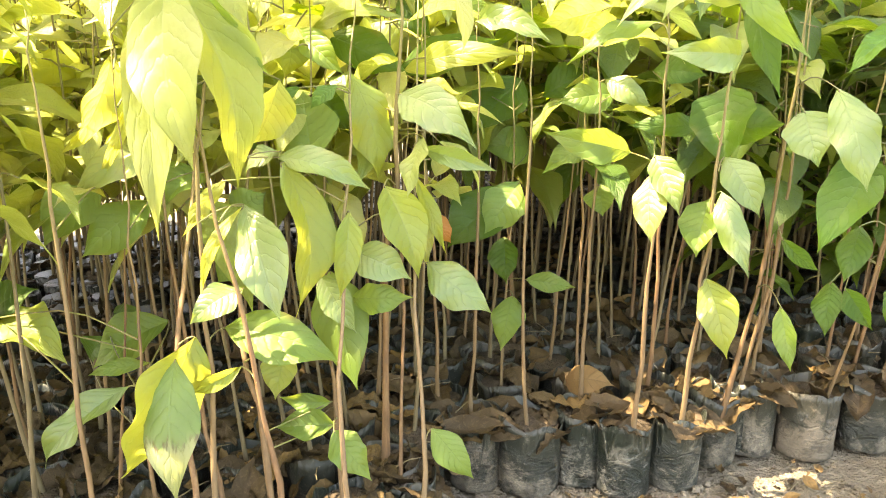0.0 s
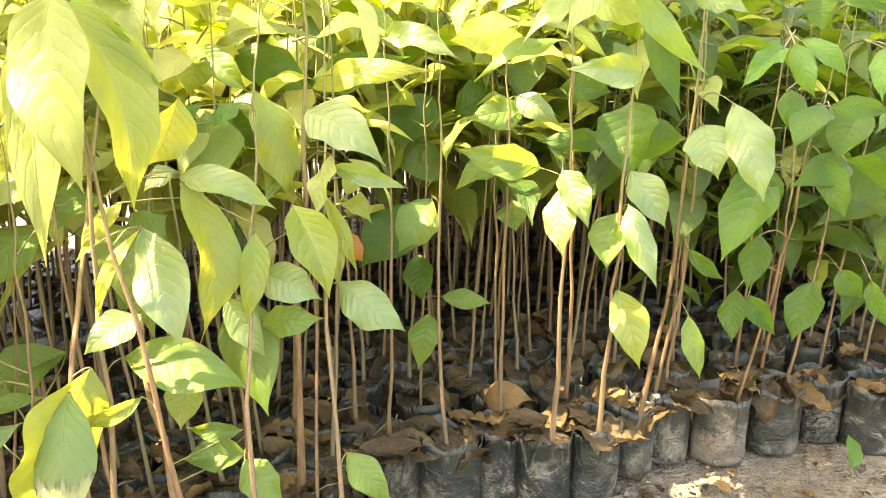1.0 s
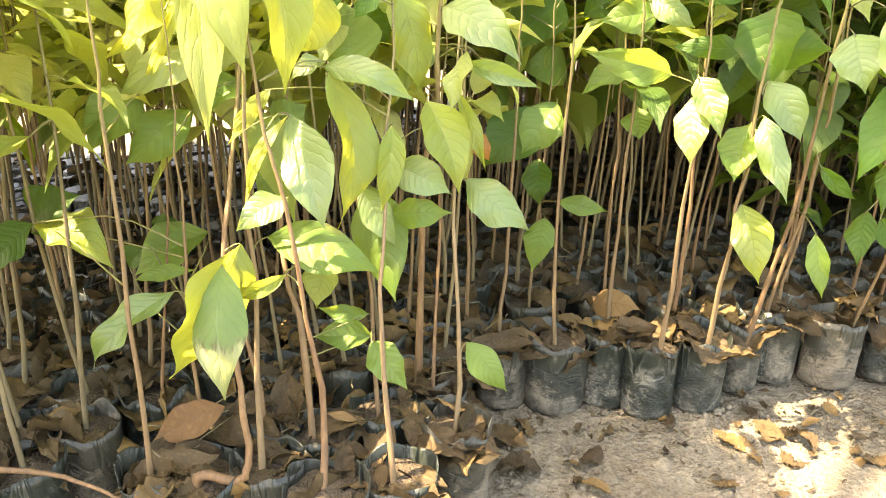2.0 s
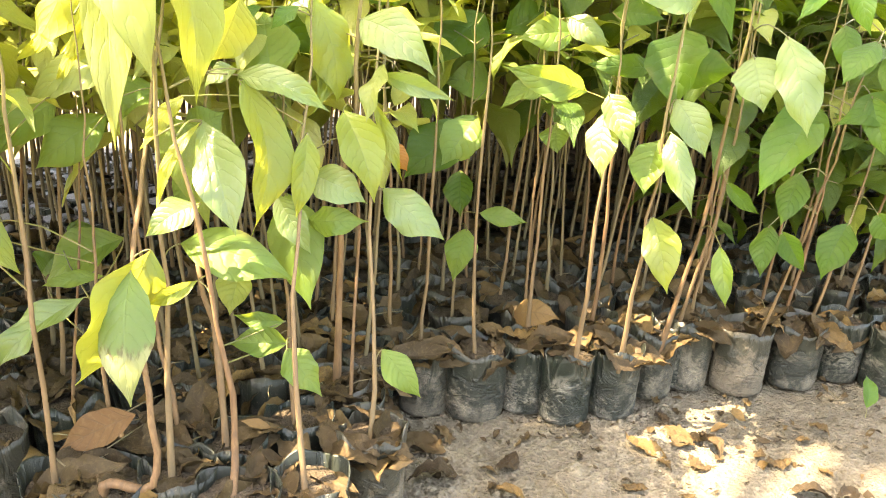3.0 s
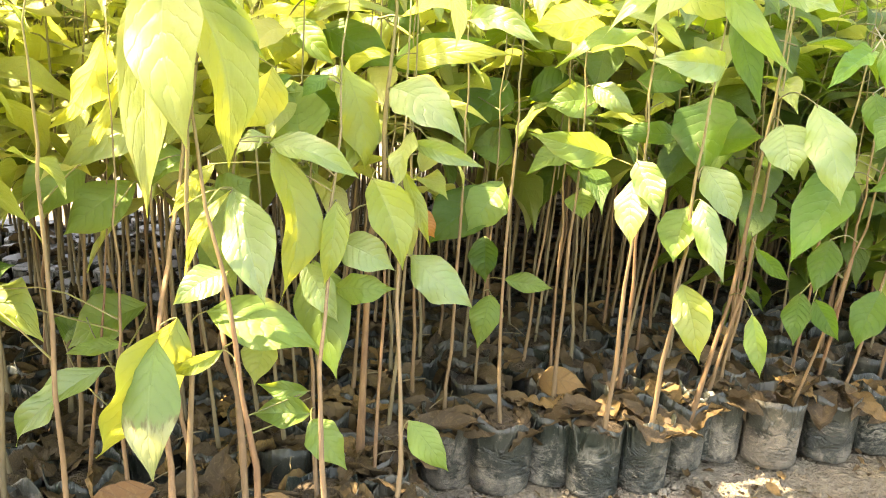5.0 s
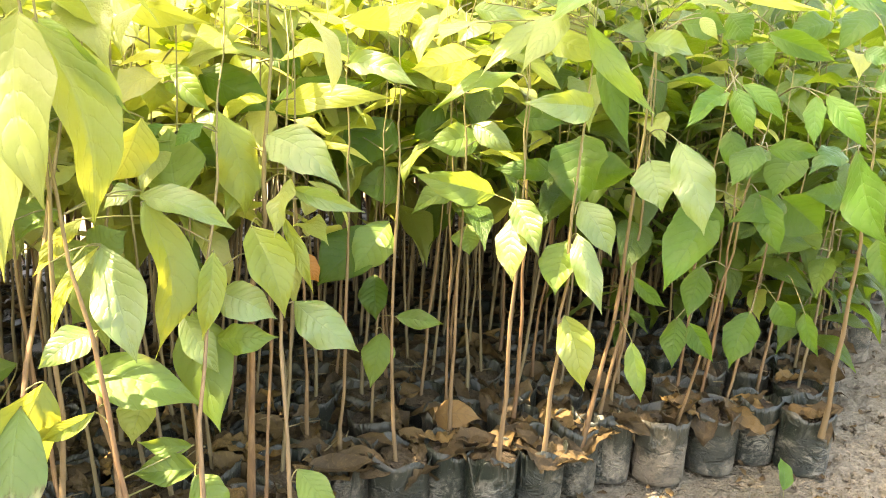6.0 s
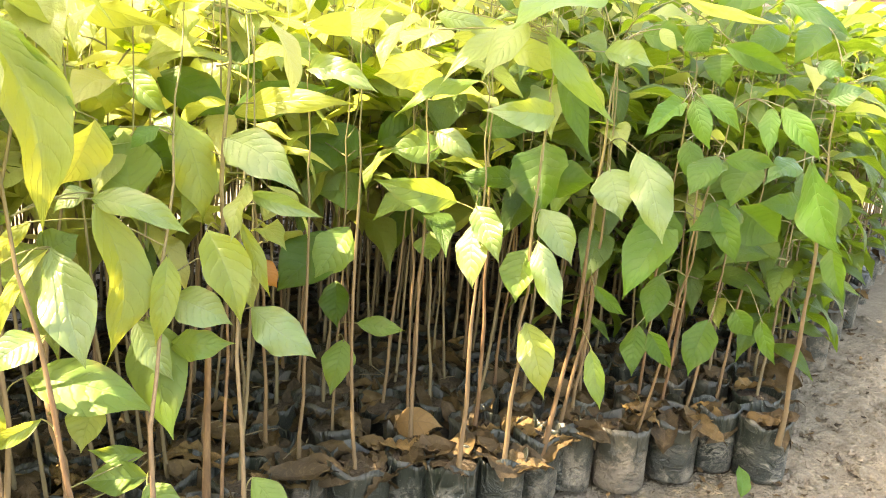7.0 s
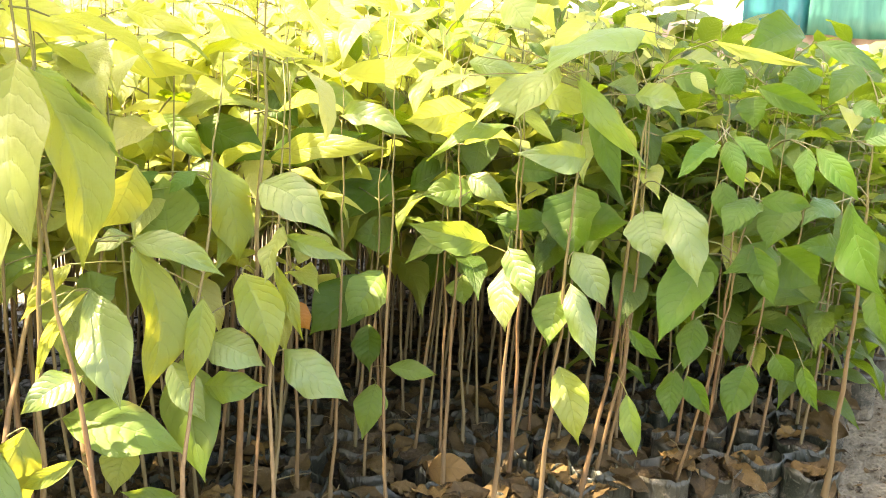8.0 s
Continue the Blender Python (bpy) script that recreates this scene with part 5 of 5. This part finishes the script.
# a seedling that has keeled over
p = seedling((-0.721, 0.733), 0.050, 0.0150, [(-0.721, 0.733, 0.125), (-0.701, 0.755, 0.155), (-0.637, 0.760, 0.172), (-0.565, 0.757, 0.175), (-0.509, 0.756, 0.168), (-0.431, 0.732, 0.155), (-0.363, 0.692, 0.145)])
GROUND_LEAVES = ((0.569, 1.114, 0.075, 20, "pale sun-bleached curled dry leaf on bare dirt"),
                 (0.527, 1.144, 0.080, 200, "dark crumpled dry leaf at the foot of the bags"),
                 (0.673, 1.065, 0.062, 100, "folded brown dry leaf on sunlit dirt"),
                 (0.452, 1.112, 0.085, 50, "mud-caked dry leaf at the foot of the bags"),
                 (0.512, 1.206, 0.050, 10, "russet dry leaf at the foot of the bags"),
                 (0.198, 1.049, 0.075, 150, "curled brown dry leaf on shaded dirt"),
                 (0.053, 1.103, 0.095, 60, "dark crumpled dry leaf at the foot of the bags"),
                 (0.000, 1.077, 0.080, 110, "dark crumpled dry leaf at the foot of the bags"),
                 (0.091, 1.138, 0.060, 30, "russet dry leaf at the foot of the bags"),
                 (0.071, 1.008, 0.100, 100, "long brown dry leaf on shaded dirt"),
                 (0.192, 0.977, 0.060, 60, "long brown dry leaf on shaded dirt"),
                 (0.691, 0.983, 0.075, 80, "dark dry leaf half buried in the dirt"),
                 (0.753, 0.981, 0.070, 130, "dark dry leaf half buried in the dirt"),
                 (0.751, 1.050, 0.035, 20, "small curled dry leaf on bare dirt"),
                 (0.804, 1.175, 0.050, 40, "dark dry leaf half buried in the dirt"),
                 (0.399, 0.994, 0.050, 75, "small curled dry leaf on bare dirt"),
                 (0.528, 1.063, 0.045, 15, "small curled dry leaf on bare dirt"))
for k, (x, y, size, turn, words) in enumerate(GROUND_LEAVES):
    dry_leaf(x, y, 0.002, size, turn, rng.uniform(-0.1, 0.15), rng.uniform(-0.2, 0.2), k % 14, words)
green = new("fallen_leaf", unit_leaf(177, LEAF["bright"]))
green.matrix_world = leaf_pose((0.929, 1.228, 0.004), -0.3, 0.75, 0.2, 0.07)
tagged(green, "green fallen leaf lying on dirt beside the bags", "leaf")
for k in range(9):
    x = rng.uniform(0.35, 1.25)
    y = bound_front(x) - rng.uniform(0.09, 0.36)
    dry_leaf(x, y, 0.003, rng.uniform(0.025, 0.07), None, rng.uniform(-0.1, 0.2), rng.uniform(-0.2, 0.2), None, "small curled dry leaf on bare dirt")


def twigs():
    """Broken twigs and leaf stalks strewn on the dirt and on the litter."""
    r = random.Random(77)
    verts, faces = [], []
    for _ in range(130):
        on_bags = r.random() < 0.75
        if on_bags:
            x, y = r.choice(HERO_BAGS + spots[:150])
            x, y, z = x + r.uniform(-0.06, 0.06), y + r.uniform(-0.06, 0.06), r.uniform(0.135, 0.165)
        else:
            x = r.uniform(0.0, 1.9)
            y, z = bound_front(x) - r.uniform(0.02, 0.45), r.uniform(0.002, 0.008)
        a, ln = r.uniform(0, 6.3), r.uniform(0.015, 0.07)
        d = Vector((math.cos(a), math.sin(a), r.uniform(-0.25, 0.25) if on_bags else 0.0)) * ln
        p = Vector((x, y, z))
        v, f = tube([p, p + d * 0.5 + Vector((r.uniform(-1, 1), r.uniform(-1, 1), 0.3)) * 0.006, p + d], [0.0014, 0.0012, 0.0007], 4)
        faces += [tuple(i + len(verts) for i in g) for g in f]
        verts += v
    tagged(new("twigs", mesh_of("twigs", verts, faces, [BARK_OLIVE])), "thin broken twigs strewn over litter and dirt", "twigs", "", "stuff")


twigs()


def crumbs():
    """Torn bits of dead leaf on the dirt beside the bags."""
    r = random.Random(78)
    verts, faces, uvs = [], [], []
    shapes = [dry_mesh(960 + k, 5, 2)[:3] for k in range(6)]
    for _ in range(300):
        x = r.uniform(-0.05, 2.1)
        y = bound_front(x) - abs(r.gauss(0.05, 0.22))
        pv, pu, pf = shapes[r.randrange(6)]
        m = Matrix.Translation((x, y, 0.004)) @ Euler((r.uniform(-0.4, 0.4), r.uniform(-0.4, 0.4), r.uniform(0, 6.3))).to_matrix().to_4x4() @ Matrix.Scale(r.choice((0.012, 0.016, 0.022, 0.034)) * r.uniform(0.7, 1.3), 4)
        faces += [tuple(i + len(verts) for i in g) for g in pf]
        verts += [m @ Vector(q) for q in pv]
        uvs += pu
    tagged(new("leaf_crumbs", mesh_of("leaf_crumbs", verts, faces, [DRY_LITTER], uvs)), "torn bits of dead leaf on bare dirt", "leaf litter", "", "stuff")


crumbs()


def litter():
    """The rest of the dead leaves between and on the bags."""
    r = random.Random(21)
    verts, faces, uvs = [], [], []
    shapes = [dry_mesh(900 + k, 12, 3)[:3] for k in range(14)]
    for x, y in HERO_BAGS + spots + far_spots:
        for _ in range(5 if y < 1.7 else 3 if y < 2.4 else 1):
            pv, pu, pf = shapes[r.randrange(14)]
            m = Matrix.Translation((x + r.uniform(-0.05, 0.05), y + r.uniform(-0.05, 0.05), 0.120 + r.uniform(-0.025, 0.016))) @ Euler((r.uniform(-0.8, 0.8), r.uniform(-0.8, 0.8), r.uniform(0, 6.3))).to_matrix().to_4x4() @ Matrix.Scale(r.uniform(0.07, 0.14), 4)
            faces += [tuple(i + len(verts) for i in g) for g in pf]
            verts += [m @ Vector(q) for q in pv]
            uvs += pu
    tagged(new("leaf_litter", mesh_of("leaf_litter", verts, faces, [DRY_LITTER], uvs)), "thick brown litter of dead leaves between the bags", "leaf litter", "", "stuff")


litter()


# ---- behind the seedlings ----
def box(x0, y0, z0, x1, y1, z1):
    v = [(x, y, z) for z in (z0, z1) for x, y in ((x0, y0), (x1, y0), (x1, y1), (x0, y1))]
    return v, [(3, 2, 1, 0), (4, 5, 6, 7), (0, 1, 5, 4), (1, 2, 6, 5), (2, 3, 7, 6), (3, 0, 4, 7)]


WALL = plain("pale_plaster", (0.20, 0.145, 0.12), (0.36, 0.285, 0.245), 3.0)
TARP = plain("teal_tarpaulin", (0.0, 0.085, 0.10), (0.005, 0.16, 0.16), 2.0, 0.5, (6, 1, 1))
TARP_PALE = plain("green_tarpaulin", (0.01, 0.11, 0.085), (0.035, 0.18, 0.135), 2.0, 0.5, (6, 1, 1))
BOARD = plain("pale_board", (0.40, 0.30, 0.25), (0.66, 0.56, 0.50), 5.0, 0.85, (1, 6, 8))
TRUNK = plain("grey_bark", (0.07, 0.06, 0.05), (0.20, 0.17, 0.14), 12.0, 0.9, (1, 1, 0.2), 0.8)
v, f = box(-9, 7.5, -0.05, 12, 7.7, 1.92)
tagged(new("wall_back", mesh_of("wall_back", v, f, [WALL], smooth=False)), "sunlit pale masonry yard wall", "wall", "", "structure")


def tarpaulin(x0, xm, x1, z0, z1):
    """Two overlapping plastic sheets and the cord that they hang from."""
    t = tagged(new("tarpaulin"), "teal plastic sheets hung along the top of the yard wall", "tarpaulin")
    t.location = (x0, 7.42, z0)
    for a, b, shift, mat, words in ((0.0, xm - x0 + 0.12, 0.0, TARP, "deep teal plastic sheet"), (xm - x0, x1 - x0, -0.05, TARP_PALE, "paler green plastic sheet")):
        n, v = 60, []
        for i in range(n + 1):
            for j in range(7):
                x = a + (b - a) * i / n
                v.append((x, shift + 0.035 * math.sin(x * 19 + 0.3 * j) + 0.02 * noise.noise(Vector((x * 3, j * 0.7, 0))), (z1 - z0) * j / 6 + 0.03 * noise.noise(Vector((x * 2, j, 5)))))
        f = [(7 * i + j, 7 * i + 7 + j, 7 * i + 8 + j, 7 * i + 1 + j) for i in range(n) for j in range(6)]
        o = part("sheet", mesh_of("sheet", v, f, [mat]), t, words)
        o.modifiers.new("thick", "SOLIDIFY").thickness = 0.004
    v, f = tube([(-0.1, -0.09, z1 - z0), ((x1 - x0) / 2, -0.09, z1 - z0 - 0.04), (x1 - x0 + 0.1, -0.09, z1 - z0)], [0.008, 0.008, 0.008], 6)
    part("cord", mesh_of("cord", v, f, [BOARD]), t, "thin pale cord")


tarpaulin(4.05, 4.74, 8.3, 1.86, 3.1)


def board_stack(x, y, layers):
    """A tall stack of pale rough boards, each a piece of its own."""
    s = tagged(new("board_stack"), "tall stack of pale sun-bleached boards by the wall", "boards")
    s.location = (x, y, 0)
    for k in range(layers):
        v, f = box(-0.55, -0.16, 0, 0.55, 0.16, 0.055)
        o = part("board", mesh_of("board", v, f, [BOARD], smooth=False), s)
        o.location = (rng.uniform(-0.03, 0.03), rng.uniform(-0.02, 0.02), k * 0.062 - 0.006)
        o.rotation_euler.z = rng.uniform(-0.03, 0.03)


board_stack(5.55, 6.95, 28)


def leafy_tree(x, y, radius, height, crowns, leaves, seed, label):
    """A tree with a tapered trunk, a limb to each part of the crown, and a loose crown of many leaves."""
    r = random.Random(seed)
    t = tagged(new("tree"), label, "tree")
    t.location = (x, y, 0)
    v, f = tube(spline([(0, 0, -0.05), (0.03, 0.02, height * 0.35), (-0.02, 0.03, height * 0.7), (0.04, 0, height)], 12), [radius * (1.25 if i == 0 else 1.05 - 0.035 * i) for i in range(13)], 14)
    part("trunk", mesh_of("trunk", v, f, [TRUNK]), t)
    lv, lf, lu = [], [], []
    shape = blade(1.0, 0.42, 0.1, 0.2, 0.02, 0.2, seed, 4, 1, 1.0)
    for cx, cy, cz, rx, ry, rz, *few in crowns:
        c = Vector((cx - x, cy - y, cz))
        v, f = tube(spline([(0.02, 0.01, height * 0.72), Vector((0, 0, height)) * 0.6 + c * 0.4, c], 8), [radius * min(0.5, 1.2 * rx) * (1 - 0.09 * i) for i in range(9)], 8)
        part("limb", mesh_of("limb", v, f, [TRUNK]), t)
        clumps = [Vector((r.gauss(0, 0.5) * rx, r.gauss(0, 0.5) * ry, r.gauss(0, 0.5) * rz)) + c for _ in range(26)]
        for _ in range(few[0] if few else leaves):
            q = r.choice(clumps) + Vector((r.gauss(0, 0.16), r.gauss(0, 0.16), r.gauss(0, 0.12))) * min(1.0, rx / 0.4)
            if shades(q):
                continue
            m = leaf_pose(q, r.uniform(0, 6.3), r.uniform(-0.9, 0.2), r.uniform(-0.6, 0.6), r.uniform(0.10, 0.18))
            lf += [tuple(i + len(lv) for i in g) for g in shape[2]]
            lv += [m @ Vector(p) for p in shape[0]]
            lu += shape[1]
    part("crown", mesh_of("crown", lv, lf, [LEAF_FAR_SHADED], lu), t, "loose crown of green leaves")


leafy_tree(-2.43, 6.5, 0.12, 4.2, [(-2.4, 6.0, 5.6, 1.1, 1.0, 0.6), (-1.2, 4.6, 5.3, 0.9, 0.9, 0.5)], 900, 31, "grey-barked tree standing behind the seedlings, shading them")
# added out of view; its crown parts are placed to shade bags and ground
leafy_tree(-2.8, -1.0, 0.10, 4.0, [(-1.05, 1.25, 5.2, 0.45, 0.30, 0.3, 1100), (-0.95, 1.85, 5.2, 0.65, 0.5, 0.3, 1100), (-0.45, 2.75, 5.2, 0.8, 0.6, 0.3, 950), (-2.33, 0.72, 5.2, 0.10, 0.08, 0.12, 60), (-2.27, 0.67, 5.2, 0.09, 0.08, 0.12, 60), (-2.27, 0.83, 5.2, 0.09, 0.08, 0.12, 60), (-1.56, 1.02, 5.2, 0.22, 0.12, 0.12, 60)], 900, 33, "slender unseen tree added to shade the seedling block")
leafy_tree(-1.0, 7.1, 0.07, 3.6, [(-1.0, 7.0, 4.6, 0.9, 0.8, 0.6)], 500, 32, "slim tree by the yard wall")
